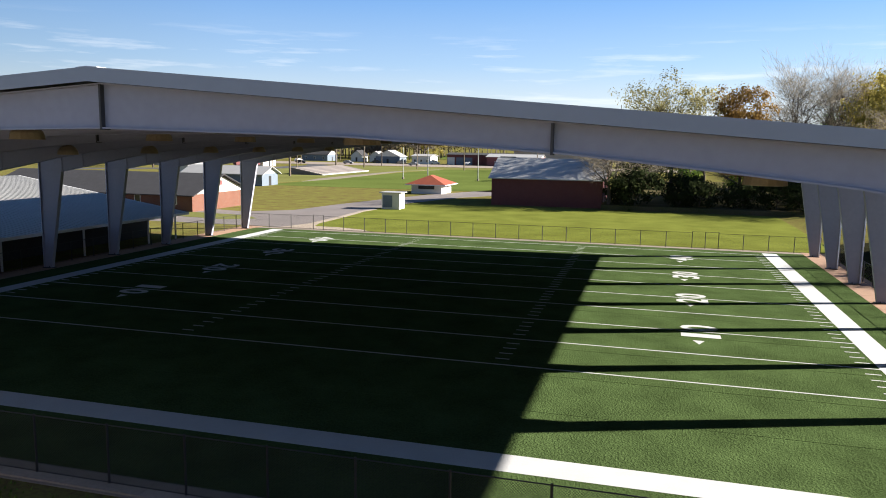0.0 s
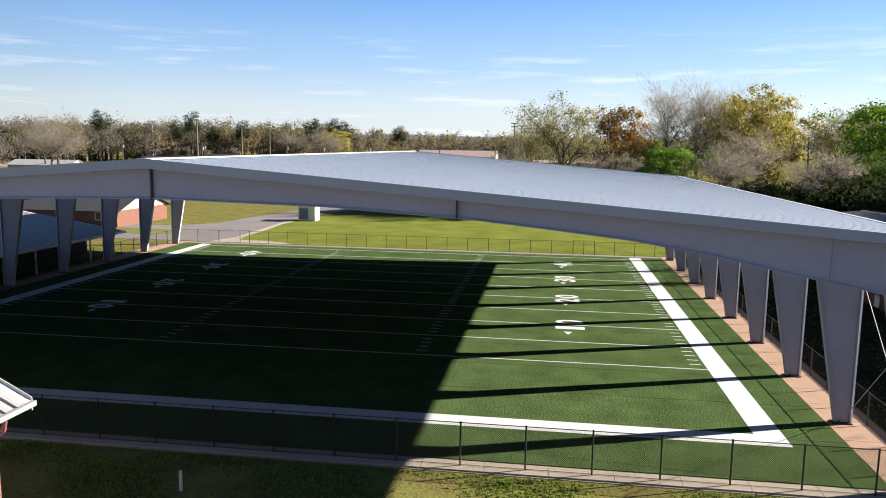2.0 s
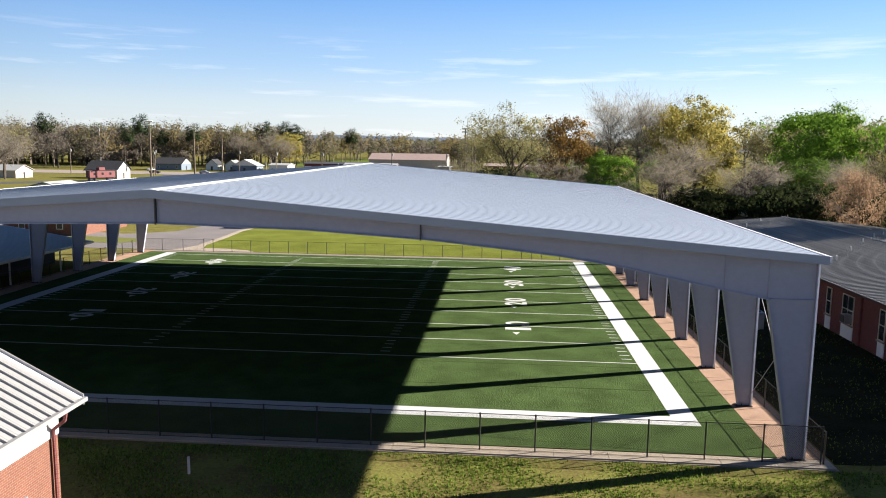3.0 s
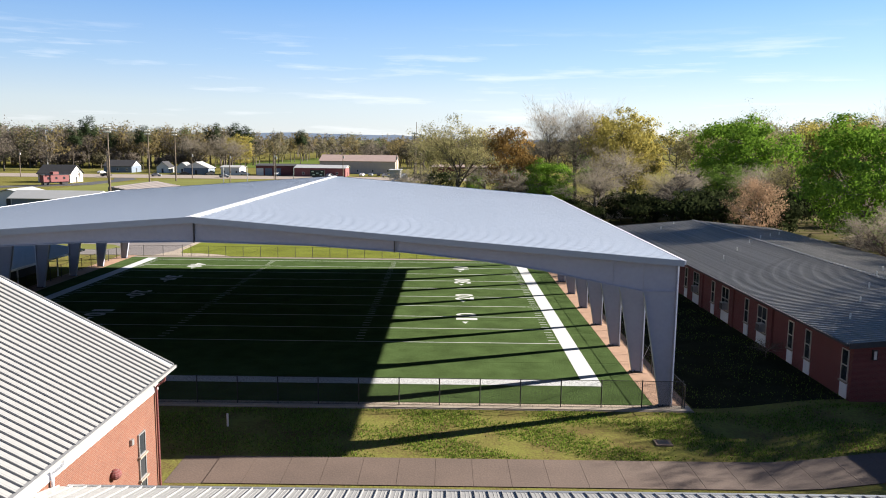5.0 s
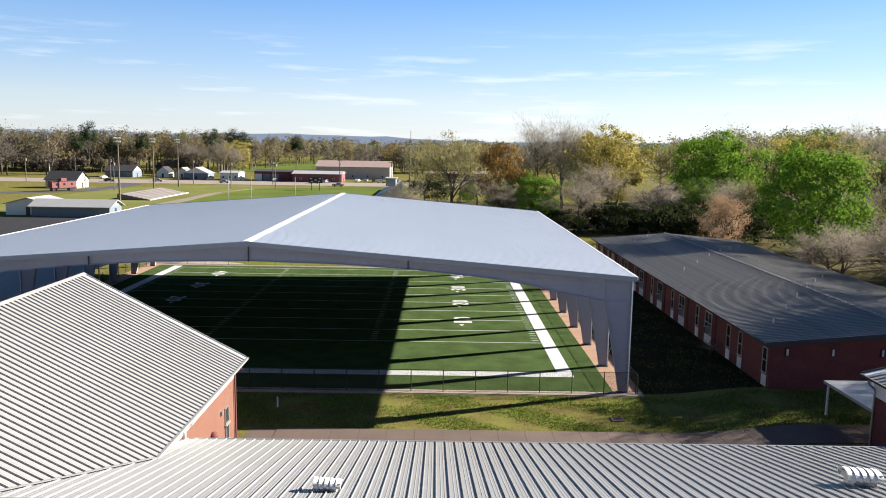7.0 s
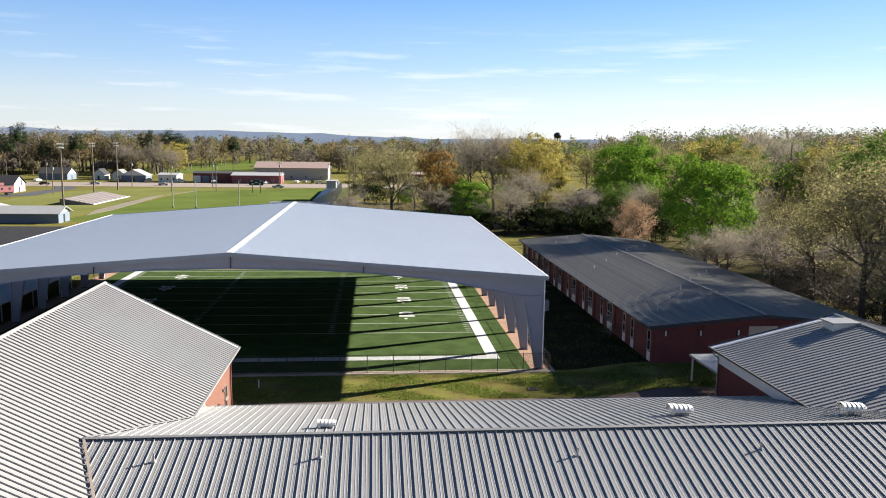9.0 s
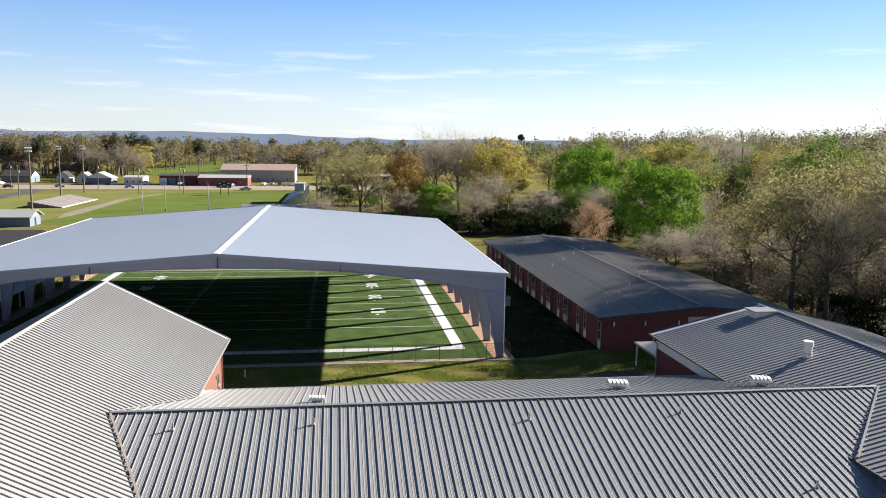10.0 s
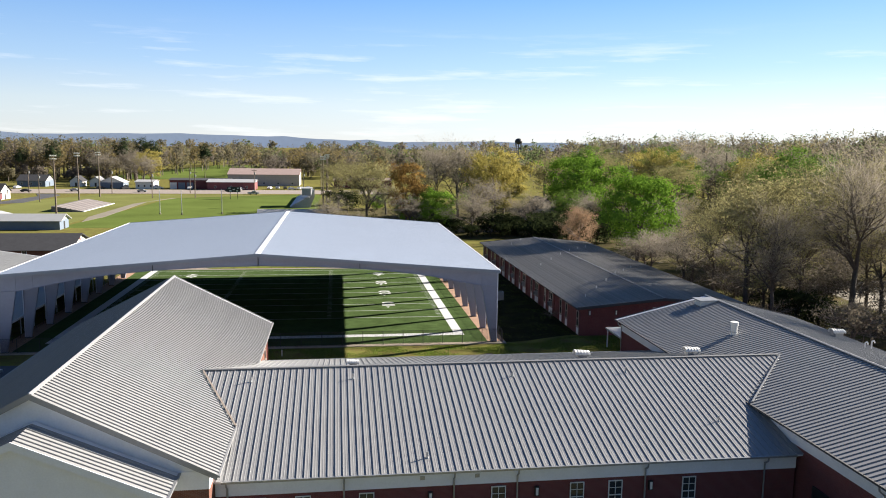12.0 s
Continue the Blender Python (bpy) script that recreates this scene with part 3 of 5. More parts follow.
def slope(parent, name, a, b, down, material, deck=0.14, rib=NARROW):
    """One roof slope: a, b are the ridge's ends, down the vector from ridge to eave. A deck with ribbed panels on it."""
    a, b, down = Vector(a), Vector(b), Vector(down)
    ob = part(name, prism(B(), [a, b, b + down, a + down], (0, 0, -deck)), M_TRIM, parent)
    u = (b - a).normalized()
    v = down.normalized()
    n = u.cross(v)
    if n.z < 0:
        n = -n
    ln, w = down.length + 0.06, (b - a).length
    vs = [(s, t, h) for t in (0, ln) for s, h in rib]
    k = len(rib)
    pitch = rib[-1][0]
    me = bpy.data.meshes.new("roof_panel")
    me.from_pydata(vs, [], [(i, i + 1, k + i + 1, k + i) for i in range(k - 1)])
    me.materials.append(material)
    m = Matrix((u, v, n)).transposed().to_4x4()
    for i in range(int(w / pitch)):
        o = new("roof_panel", me)
        o.parent = ob
        o.matrix_basis = Matrix.Translation(a + u * (i * pitch) + n * 0.012) @ m
    return ob


def gutter(parent, p, q, material=None):
    p, q = Vector(p), Vector(q)
    bm = B()
    d = (q - p).normalized()
    side = Vector((-d.y, d.x, 0)) * 0.07
    prism(bm, [p - side, p + side, q + side, q - side], (0, 0, -0.13))
    return part("gutter", bm, material or M_GALV, parent)


def downspout(parent, x, y, z0, z1, nx, ny, material=None):
    """From the gutter at z1 back to the wall and down it; (nx, ny) points out of the wall."""
    bm = B()
    out = Vector((nx, ny, 0))
    p = Vector((x, y, 0))
    pts = [p + out * 0.5 + Vector((0, 0, z1)), p + out * 0.45 + Vector((0, 0, z1 - 0.25)), p + out * 0.08 + Vector((0, 0, z1 - 0.55)), p + out * 0.08 + Vector((0, 0, z0))]
    for a, b in zip(pts[:-1], pts[1:]):
        rod(bm, a, b, 0.06, 6)
    return part("downspout", bm, material or M_GALV, parent)


def window(parent, x, y, z, nx, ny, w, h, cols=2, rows=4, frame_mat=None):
    """A window centred at (x, y), sill at z, looking along (nx, ny)."""
    frame_mat = frame_mat or M_WHITE
    m = Matrix.Translation((x, y, z)) @ Vector((nx, ny, 0)).to_track_quat("-Y", "Z").to_matrix().to_4x4()
    f = 0.06
    vs = [(sx * (w / 2 - d), y0, d if low else h - d) for y0 in (-0.05, 0.02) for d in (0, f) for sx, low in ((-1, 1), (1, 1), (1, 0), (-1, 0))]
    fs = []
    for k in range(4):
        n = (k + 1) % 4
        fs += [(k, n, 4 + n, 4 + k), (8 + n, 8 + k, 12 + k, 12 + n), (n, k, 8 + k, 8 + n), (4 + k, 4 + n, 12 + n, 12 + k)]
    win = raw("window", vs, fs, frame_mat, parent)
    win.matrix_basis = m
    for i in range(1, cols):
        c = -w / 2 + w * i / cols
        part("mullion", box(B(), c - 0.02, c + 0.02, -0.04, 0.01, f, h - f), frame_mat, win)
    for i in range(1, rows):
        c = h * i / rows
        g = 0.035 if i * 2 == rows else 0.018
        part("glazing_bar", box(B(), -w / 2 + f, w / 2 - f, -0.038, 0.008, c - g, c + g), frame_mat, win)
    part("pane", box(B(), -w / 2 + f, w / 2 - f, -0.015, 0.0, f, h - f), M_GLASS, win)
    part("sill", box(B(), -w / 2 - 0.08, w / 2 + 0.08, -0.12, 0.02, -0.08, 0.0), M_CONC, win)
    return win


def wall_light(parent, x, y, z, nx, ny):
    m = Matrix.Translation((x, y, z)) @ Vector((nx, ny, 0)).to_track_quat("-Y", "Z").to_matrix().to_4x4()
    o = part("wall_light", box(B(), -0.14, 0.14, -0.16, 0.02, 0, 0.62), M_DARK, parent)
    o.matrix_basis = m
    part("lens", box(B(), -0.08, 0.08, -0.18, -0.162, 0.06, 0.56), M_WHITE, o)
    return o


def gable_y(name, x0, x1, y0, y1, eave, ridge, base, wall, roof, frieze, over, label, soffit=None, rake=None, rib=NARROW):
    """A building whose ridge runs along y."""
    t = thing(name, label, "school building")
    xr = (x0 + x1) / 2
    xa, xb, ya, yb = x0 + over, x1 - over, y0 + over, y1 - over
    sl = (ridge - eave) / (xr - x0)
    z1 = eave + over * sl - 0.2
    part("wall", box(B(), xa, xb, ya, yb, base, z1 - frieze), wall, t)
    if frieze > 0:
        part("frieze", box(B(), xa - 0.03, xb + 0.03, ya - 0.03, yb + 0.03, z1 - frieze, z1), M_TRIM, t)
    for y, d in ((ya, 0.2), (yb, -0.2)):
        part("gable_wall", prism(B(), [(xa - 0.01, y, z1 + 0.002), (xb + 0.01, y, z1 + 0.002), (xr, y, ridge - 0.2)], (0, d, 0)), soffit or M_TRIM, t)
    for s, x in ((-1, x0), (1, x1)):
        slope(t, "roof", (xr, y0, ridge), (xr, y1, ridge), (x - xr, 0, eave - ridge), roof, rib=rib)
        for y, d in ((y0 - 0.004, -0.03), (y1 + 0.004, 0.03)):
            part("rake_trim", prism(B(), [(xr, y, ridge + 0.09), (x + s * 0.03, y, eave + 0.09), (x + s * 0.03, y, eave - 0.26), (xr, y, ridge - 0.26)], (0, d, 0)), rake or M_TRIM, t)
        part("ridge_cap", prism(B(), [(xr, y0, ridge + 0.13), (xr + s * 0.16, y0, ridge + 0.12 - 0.16 * sl), (xr + s * 0.16, y1, ridge + 0.12 - 0.16 * sl), (xr, y1, ridge + 0.13)], (0, 0, -0.03)), roof, t)
        gutter(t, (x + s * 0.1, y0, eave + 0.02), (x + s * 0.1, y1, eave + 0.02), rake)
    return t


# hall wing
hall = gable_y("hall_wing", -17.1, 2.4, -62.4, -25.0, 5.5, 10.6, 0, M_BRICK, M_ROOF, 1.1, 0.55, "red brick school hall with ribbed grey metal gable roof", rake=M_ROOF)
for y in (-27.6, -33.8):
    for z in (0.15, 1.2, 2.25):
        window(hall, 1.87, y, z, 1, 0, 0.7, 1.0, 1, 1, M_GALV)
downspout(hall, 1.87, -25.9, 0, 5.3, 1, 0, M_BRICKD)
downspout(hall, 1.87, -35.0, 4.3, 5.3, 1, 0, M_TRIM)
bm = B()
bmesh.ops.create_uvsphere(bm, u_segments=12, v_segments=8, radius=0.3)
bmesh.ops.scale(bm, vec=(0.8, 1, 0.7), verts=bm.verts)
bmesh.ops.translate(bm, verts=bm.verts, vec=(1.95, -30.4, 2.6))
part("vent_hood", bm, M_BRICKD, hall)
part("junction_box", box(B(), 1.85, 1.97, -28.75, -28.55, 3.1, 3.35), M_GALV, hall)
# portico in front of the hall's gable
portico = thing("entrance_portico", "lower white gabled entrance porch with ribbed grey roof", "porch")
for s in (-1, 1):
    slope(portico, "roof", (-7.33, -65.1, 8.95), (-7.33, -61.9, 8.95), (s * 7.5, 0, -3.4), M_ROOF)
    part("rake_trim", prism(B(), [(-7.33, -65.1, 9.04), (-7.33 + s * 7.55, -65.1, 5.62), (-7.33 + s * 7.55, -65.1, 5.2), (-7.33, -65.1, 8.6)], (0, -0.04, 0)), M_TRIM, portico)
    gutter(portico, (-7.33 + s * 7.6, -65.1, 5.57), (-7.33 + s * 7.6, -61.9, 5.57))
part("pediment", prism(B(), [(-14.2, -64.8, 4.4), (-0.46, -64.8, 4.4), (-0.46, -64.8, 5.55), (-7.33, -64.8, 8.7), (-14.2, -64.8, 5.55)], (0, 0.25, 0)), M_TRIM, portico)
for x in (-13.8, -9.6, -5.1, -0.9):
    part("column", rod(B(), (x, -64.6, 0), (x, -64.6, 4.4), 0.28, 16, 0.24), M_TRIM, portico)

# middle wing: ridge along x
mid = thing("middle_wing", "long low brick school wing with ribbed grey metal roof", "school building")
MY, MZ, ME = -47.6, 7.27, 4.2
part("wall", box(B(), 1.9, 39.9, -59.9, -35.3, 0, 3.05), M_BRICKD, mid)
part("frieze", box(B(), 1.88, 39.92, -59.94, -35.26, 3.05, 4.1), M_TRIM, mid)
for s in (-1, 1):
    slope(mid, "roof", (-0.8, MY, MZ), (46.4, MY, MZ), (0, s * 12.75, ME - MZ), M_ROOF, rib=RIB)
    part("ridge_cap", prism(B(), [(-0.8, MY, MZ + 0.14), (46, MY, MZ + 0.14), (46, MY + s * 0.13, MZ + 0.09), (-0.8, MY + s * 0.13, MZ + 0.09)], (0, 0, -0.03)), M_ROOF, mid)
    gutter(mid, (2.3, MY + s * 12.85, ME + 0.02), (39.6, MY + s * 12.85, ME + 0.02), M_GALV)
for x in (4.4, 7.1, 11.0, 19.4, 24.6, 27.2, 32.3):
    window(mid, x, -59.95, 0.85, 0, -1, 0.95, 2.0)
for x in (5.7, 15.0, 21.9, 29.6):
    wall_light(mid, x, -59.95, 2.1, 0, -1)
for x in (2.6, 9.6, 16.5, 20.6, 29.2, 37.6):
    downspout(mid, x, -59.95, 0, 4.1, 0, -1)
for x in (14.5, 18.0):
    part("vent_grille", box(B(), x - 0.15, x + 0.15, -59.97, -59.94, 3.5, 3.75), M_GALV, mid)
for p, q in (((-0.82, MY, MZ + 0.08), (2.5, -54.9, 5.6)), ((46.2, MY, MZ + 0.08), (39.7, -54.6, 5.85)), ((-0.82, MY, MZ + 0.08), (2.5, -40.3, 5.6))):
    bm = B()
    p, q = Vector(p), Vector(q)
    sd = (q - p).normalized().cross(Vector((0, 0, 1))).normalized() * 0.06
    prism(bm, [p - sd, p + sd, q + sd, q - sd], (0, 0, 0.03))
    part("valley_flashing", bm, M_CONC if q.y < -50 and q.x < 10 else M_ROOF, mid)

# east wing
east = gable_y("east_wing", 39.6, 60.2, -80, -27.2, 5.7, 8.2, 0, M_BRICKD, M_ROOF, 1.1, 0.5, "brick school wing with ribbed grey metal roof and tree shade", rake=M_ASPHALT, rib=LOW)
for y in (-63, -70):
    part("doorway", box(B(), 40.0, 40.09, y - 1.3, y + 1.3, 0.05, 2.6), M_DARK, east)
downspout(east, 40.1, -68, 0, 5.5, -1, 0)
downspout(east, 40.1, -27.9, 0.6, 5.5, -1, 0)
# small covered way at its north end
canopy = thing("walkway_canopy", "flat white metal walkway canopy on thin posts", "canopy")
part("canopy_roof", box(B(), 41.1, 45.2, -27.0, -20.2, 2.85, 3.05), M_SHEETROOF, canopy)
for x in (41.3, 45.0):
    for y in (-26.7, -20.5):
        part("post", box(B(), x - 0.06, x + 0.06, y - 0.06, y + 0.06, 0.4, 2.85), M_TRIM, canopy)


def turbine_vent(x, y, z, proto=None):
    """A squat louvred roof ventilator on a kerb."""
    if proto:
        o = copy_thing(proto, pose(x, y, z))
        o.scale = (0.85, 0.85, 0.85)
        return o
    t = thing("roof_ventilator", "white louvred metal ventilator on the ribbed roof", "roof vent", "vents on the school roofs", at=(x, y, z))
    part("curb", box(B(), -0.5, 0.5, -0.42, 0.42, -0.5, 0.3), M_GALV, t)
    for k in range(5):
        # arched louvre blade, lower towards the lee end
        bm, x, h = B(), -0.8 + k * 0.32, 0.62 - 0.025 * k
        arc = [(0.52 * math.cos(a * math.pi / 10), 0.22 + (h - 0.22) * math.sin(a * math.pi / 10) + 0.1) for a in range(11)]
        prism(bm, [(x, y, z) for y, z in arc] + [(x, y * 0.86, z - 0.07) for y, z in arc[::-1]], (0.3, 0, -0.06))
        part("hood", bm, M_WHITE, t)
    part("core", box(B(), -0.7, 0.75, -0.4, 0.4, 0.25, 0.5), M_GALV, t)
    return t


def roof_z(x, y):
    return MZ - abs(y - MY) * 0.2408


v0 = turbine_vent(10.5, -45.5, roof_z(0, -45.5) + 0.05)
turbine_vent(30.2, -43.6, roof_z(0, -43.6) + 0.12, v0)
turbine_vent(39.6, -44.9, roof_z(0, -44.9) + 0.2, v0)
turbine_vent(57.2, -39.6, 6.75, v0)
v0.scale = (0.6, 0.6, 0.6)
stack = thing("roof_stack", "white round exhaust stack with cap on the roof", "roof vent")
stack.location = (45.9, -40.6, 7.0)
part("pipe", rod(B(), (0, 0, -0.4), (0, 0, 1.1), 0.3, 16), M_WHITE, stack)
part("cap", rod(B(), (0, 0, 1.1), (0, 0, 1.45), 0.38, 16, 0.36), M_WHITE, stack)
part("band", rod(B(), (0, 0, 0.5), (0, 0, 0.57), 0.33, 16), M_GALV, stack)
acu = thing("rooftop_unit", "boxy white rooftop air unit at the ridge", "air unit")
acu.location = (48.6, -29.8, 7.75)
part("body", box(B(), -0.9, 0.9, -0.7, 0.7, -0.4, 0.5), M_WHITE, acu)
part("lid", box(B(), -1.1, 1.1, -0.9, 0.9, 0.5, 0.62), M_GALV, acu)
for x, y in ((57.6, -43.0), (58.6, -42.6)):
    t = thing("vent_pipe", "white bent vent pipe on the roof slope", "vent pipe", "bent pipes on the roof", at=(x, y, 6.3))
    bm = B()
    rod(bm, (0, 0, -0.4), (0, 0, 0.5), 0.07)
    rod(bm, (0, 0, 0.5), (0.2, 0, 0.58), 0.07)
    rod(bm, (0.2, 0, 0.58), (0.32, 0, 0.36), 0.07)
    part("pipe", bm, M_WHITE, t)
pp = None
for x, y in ((2.9, -49.4), (10.4, -49.4), (22.6, -49.7), (31.8, -49.6), (14.9, -59.0), (36.1, -56.4)):
    z = roof_z(x, y)
    if pp:
        copy_thing(pp, pose(x, y, z))
        continue
    pp = thing("plumbing_vent", "small grey plumbing vent pipe through the roof", "vent pipe", "plumbing vents on the roof", at=(x, y, z))
    part("pipe", rod(B(), (0, 0, -0.1), (0, 0, 0.42), 0.055), M_GALV, pp)
    part("collar", rod(B(), (0, 0, 0.0), (0, 0, 0.12), 0.12, 10, 0.07), M_GALV, pp)

# air units beside the hall's dark side
a0 = None
for x, y in ((-19.6, -38.4), (-19.2, -42.8)):
    if a0:
        copy_thing(a0, pose(x, y, 4.6))
        continue
    a0 = turbine_vent(x, y, 4.6, v0)
annex = thing("flat_annex", "low flat-roofed dark annex beside the hall", "building")
part("wall", box(B(), -26, -16.6, -50, -34.5, 0, 3.9), M_BRICKD, annex)
part("roof", box(B(), -26.2, -16.5, -50.2, -34.3, 3.9, 4.2), M_ASPHALT, annex)

# classroom block
block = gable_y("classroom_block", 39.1, 62.2, -15.5, 49.0, 4.35, 5.37, 0.4, M_BRICKD, M_DROOF, 0.0, 0.55, "long red brick classroom block with weathered dark ribbed roof", soffit=M_BRICKD, rake=M_ASPHALT, rib=WIDE)
bays = [(-14.2, False), (-9.45, False), (-6.9, False)] + [b for k in range(7) for b in ((-2.0 + 7.72 * k, True), (1.0 + 7.75 * k, False))]
for y, wide in bays:
    w = 1.7 if wide else 0.8
    window(block, 39.62, y, 1.75, -1, 0, w, 2.0, 2 if wide else 1, 2, M_TAN)
    part("spandrel_panel", box(B(), 39.59, 39.66, y - w / 2, y + w / 2, 0.72, 1.66), M_TRIM, block)
    if wide:
        ac = part("window_air_unit", box(B(), 39.1, 39.6, y - 0.75, y - 0.1, 1.9, 2.5), M_GALV, block)
        part("grille", box(B(), 39.07, 39.1, y - 0.7, y - 0.15, 1.95, 2.45), M_DARK, ac)
        part("pilaster", box(B(), 39.5, 39.66, y - 2.0, y - 1.6, 0.4, 4.3), M_BRICKD, block)
for x in (40.9, 44.4, 48.2):
    wall_light(block, x, -14.94, 3.3, 0, -1)
part("panel", box(B(), 49.3, 52.2, -15.02, -14.96, 0.5, 4.2), M_TAN, block)
for k in range(14):
    y, x = -10 + 4.3 * k, 42.0 + (k * 37 % 17)
    t = thing("plumbing_vent", "small pale vent pipe on the dark roof", "vent pipe", "plumbing vents on the roof", at=(x, y, 5.37 - abs(x - 50.65) * 0.0883))
    part("pipe", rod(B(), (0, 0, -0.1), (0, 0, 0.45), 0.06), M_WHITE, t)
ridge_bolt = None
for k in range(100):
    o = new("ridge_block", ridge_bolt) if ridge_bolt else part("ridge_block", box(B(), -0.13, 0.13, -0.1, 0.1, -0.1, 0.06), M_GALV)
    ridge_bolt = ridge_bolt or o.data
    o.parent, o.location = block, (50.65, -15.1 + 0.64 * k, 5.49)
ac2 = thing("condenser_unit", "grey air condenser unit beside the pavilion", "air unit")
part("body", box(B(), 34.2, 35.3, 9.2, 10.3, 0.2, 1.6), M_GALV, ac2)
part("fan_grille", rod(B(), (34.75, 9.75, 1.6), (34.75, 9.75, 1.66), 0.42, 16), M_DARK, ac2)

# block with covered walk west of the field
west = thing("covered_walk_block", "long low building with pale sloping sheet-metal roof and covered walk", "building")
slope(west, "roof", (-50, -40, 5.6), (-50, 33, 5.6), (20.2, 0, -3.1), M_SHEETROOF, rib=RIB)
slope(west, "roof", (-50, -40, 5.6), (-50, 33, 5.6), (-20.2, 0, -3.1), M_SHEETROOF, rib=RIB)
# wall given the dark shingle colour in place of shade under the walk
part("wall", box(B(), -68, -34, -39.5, 32.5, 0, 2.7), M_SHINGLE, west)
part("fascia", box(B(), -29.78, -29.7, -40, 33, 2.28, 2.52), M_TRIM, west)
for k in range(18):
    y = -38 + 4.1 * k
    part("post", box(B(), -30.45, -30.33, y - 0.06, y + 0.06, 0, 2.4), M_TRIM, west)


# ---- houses and shops in the distance ----
def house(name, label, x0, x1, y0, y1, wall_h, ridge, along, wall, roof, gable=None, over=0.5, rot=0, wins=3, category="house", door=True):
    t = thing(name, label, category)
    cx, cy = (x0 + x1) / 2, (y0 + y1) / 2
    a, b = (x1 - x0) / 2, (y1 - y0) / 2
    t.location = (cx, cy, 0)
    t.rotation_euler = (0, 0, radians(rot + (90 if along == "x" else 0)))
    if along == "x":
        a, b = b, a
    part("wall", box(B(), -a, a, -b, b, -0.1, wall_h), wall, t)
    for y, d in ((-b, 0.15), (b, -0.15)):
        part("gable_wall", prism(B(), [(-a, y, wall_h + 0.002), (a, y, wall_h + 0.002), (0, y, ridge - 0.12)], (0, d, 0)), gable or wall, t)
    sl = (ridge - wall_h) / a
    for s in (-1, 1):
        part("roof", prism(B(), [(0, -b - over, ridge), (s * (a + over), -b - over, wall_h - over * sl), (s * (a + over), b + over, wall_h - over * sl), (0, b + over, ridge)], (0, 0, 0.14)), roof, t)
        for k in range(wins):
            y = -b + (k + 0.5) * 2 * b / wins
            win = part("window", box(B(), *sorted((s * a, s * (a + 0.04))), y - 0.5, y + 0.5, 0.9, 2.1), M_WHITE, t)
            part("pane", box(B(), *sorted((s * (a + 0.041), s * (a + 0.05))), y - 0.4, y + 0.4, 1.0, 2.0), M_GLASS, win)
    if door:
        part("door", box(B(), -0.5, 0.5, -b - 0.05, -b, 0, 2.05), M_DARK, t)
    return t


hs = house("brick_house", "red brick building with white gable and dark shingle roof", -79, -44.8, 56.0, 70.0, 2.3, 4.75, "x", M_BRICK, M_SHINGLE, M_WHITE, 0.6, wins=6, category="building", door=False)
part("gable_vent", box(B(), -0.4, 0.4, -17.15, -17.1, 3.3, 3.95), M_REDPAINT, hs)
house("long_shed", "long dark blue shed with white gable end", -85, -66, 113, 120, 2.6, 4.0, "x", M_BLUEWALL, M_SHEETROOF, M_WHITE, 0.7, wins=0, category="shed")
house("metal_garage", "pale metal garage with low gable roof", -93, -82, 116, 126, 2.8, 4.2, "y", M_WHITE, M_SHEETROOF, wins=2, category="garage")
kiosk = thing("concession_stand", "white-walled stand with low hipped red roof", "kiosk", at=(-27.3, 110, 0))
part("wall", box(B(), -3.0, 3.0, -3.6, 3.6, -0.05, 1.9), M_WHITE, kiosk)
bm = B()
foot = [bm.verts.new(p) for p in ((-4, -4.6, 1.8), (4, -4.6, 1.8), (4, 4.6, 1.8), (-4, 4.6, 1.8))]
r0, r1 = bm.verts.new((0, -1.0, 3.5)), bm.verts.new((0, 1.0, 3.5))
for f in ((foot[0], foot[1], r0), (foot[1], foot[2], r1, r0), (foot[2], foot[3], r1), (foot[3], foot[0], r0, r1), tuple(foot[::-1])):
    bm.faces.new(f)
part("roof", bm, M_REDROOF, kiosk)
part("fascia", box(B(), -4.03, 4.03, -4.63, 4.63, 1.62, 1.79), M_TRIM, kiosk)
part("hatch", box(B(), -1.6, 1.6, -3.66, -3.6, 0.9, 1.6), M_DARK, kiosk)
house("brick_fieldhouse", "brick field house with pale weathered roof in shade", -10.5, 7, 87, 101, 4.4, 7.3, "x", M_BRICKD, M_SHEETROOF, wins=0, category="building")
tb = thing("ticket_booth", "small white and blue ticket booth beside the drive", "booth")
part("wall", box(B(), -23.6, -20.9, 71.6, 74.0, 0, 2.35), M_WHITE, tb)
part("front_panel", box(B(), -23.4, -22.0, 71.52, 71.6, 0.3, 2.0), M_BLUEWALL, tb)
part("roof", box(B(), -23.9, -20.6, 71.3, 74.3, 2.35, 2.47), M_SHEETROOF, tb)
house("white_shop", "long white shop beside the main road", -94, -85, 304, 316, 3.6, 4.4, "x", M_WHITE, M_SHEETROOF, category="shop")
house("blue_house", "blue-grey cottage with pale roof", -112, -100, 304, 314, 3.2, 6.0, "y", M_BLUEWALL, M_SHEETROOF, M_WHITE)
house("grey_house", "low grey house with white gable end", -157, -143, 318, 330, 3.2, 6.0, "x", M_BLUEWALL, M_SHINGLE, M_WHITE)
house("white_cottage", "small white cottage with grey roof", -132, -126, 322, 330, 3.0, 5.5, "y", M_WHITE, M_SHINGLE)
house("white_bungalow", "white bungalow by the road", -122, -116, 322, 330, 3.0, 5.2, "y", M_WHITE, M_SHEETROOF)
bs = house("brick_shop", "dark brick shop with flat-looking roof and blue doors", -77, -47, 304, 318, 4.6, 5.4, "x", M_BRICKD, M_SHINGLE, wins=0, category="shop", door=False)
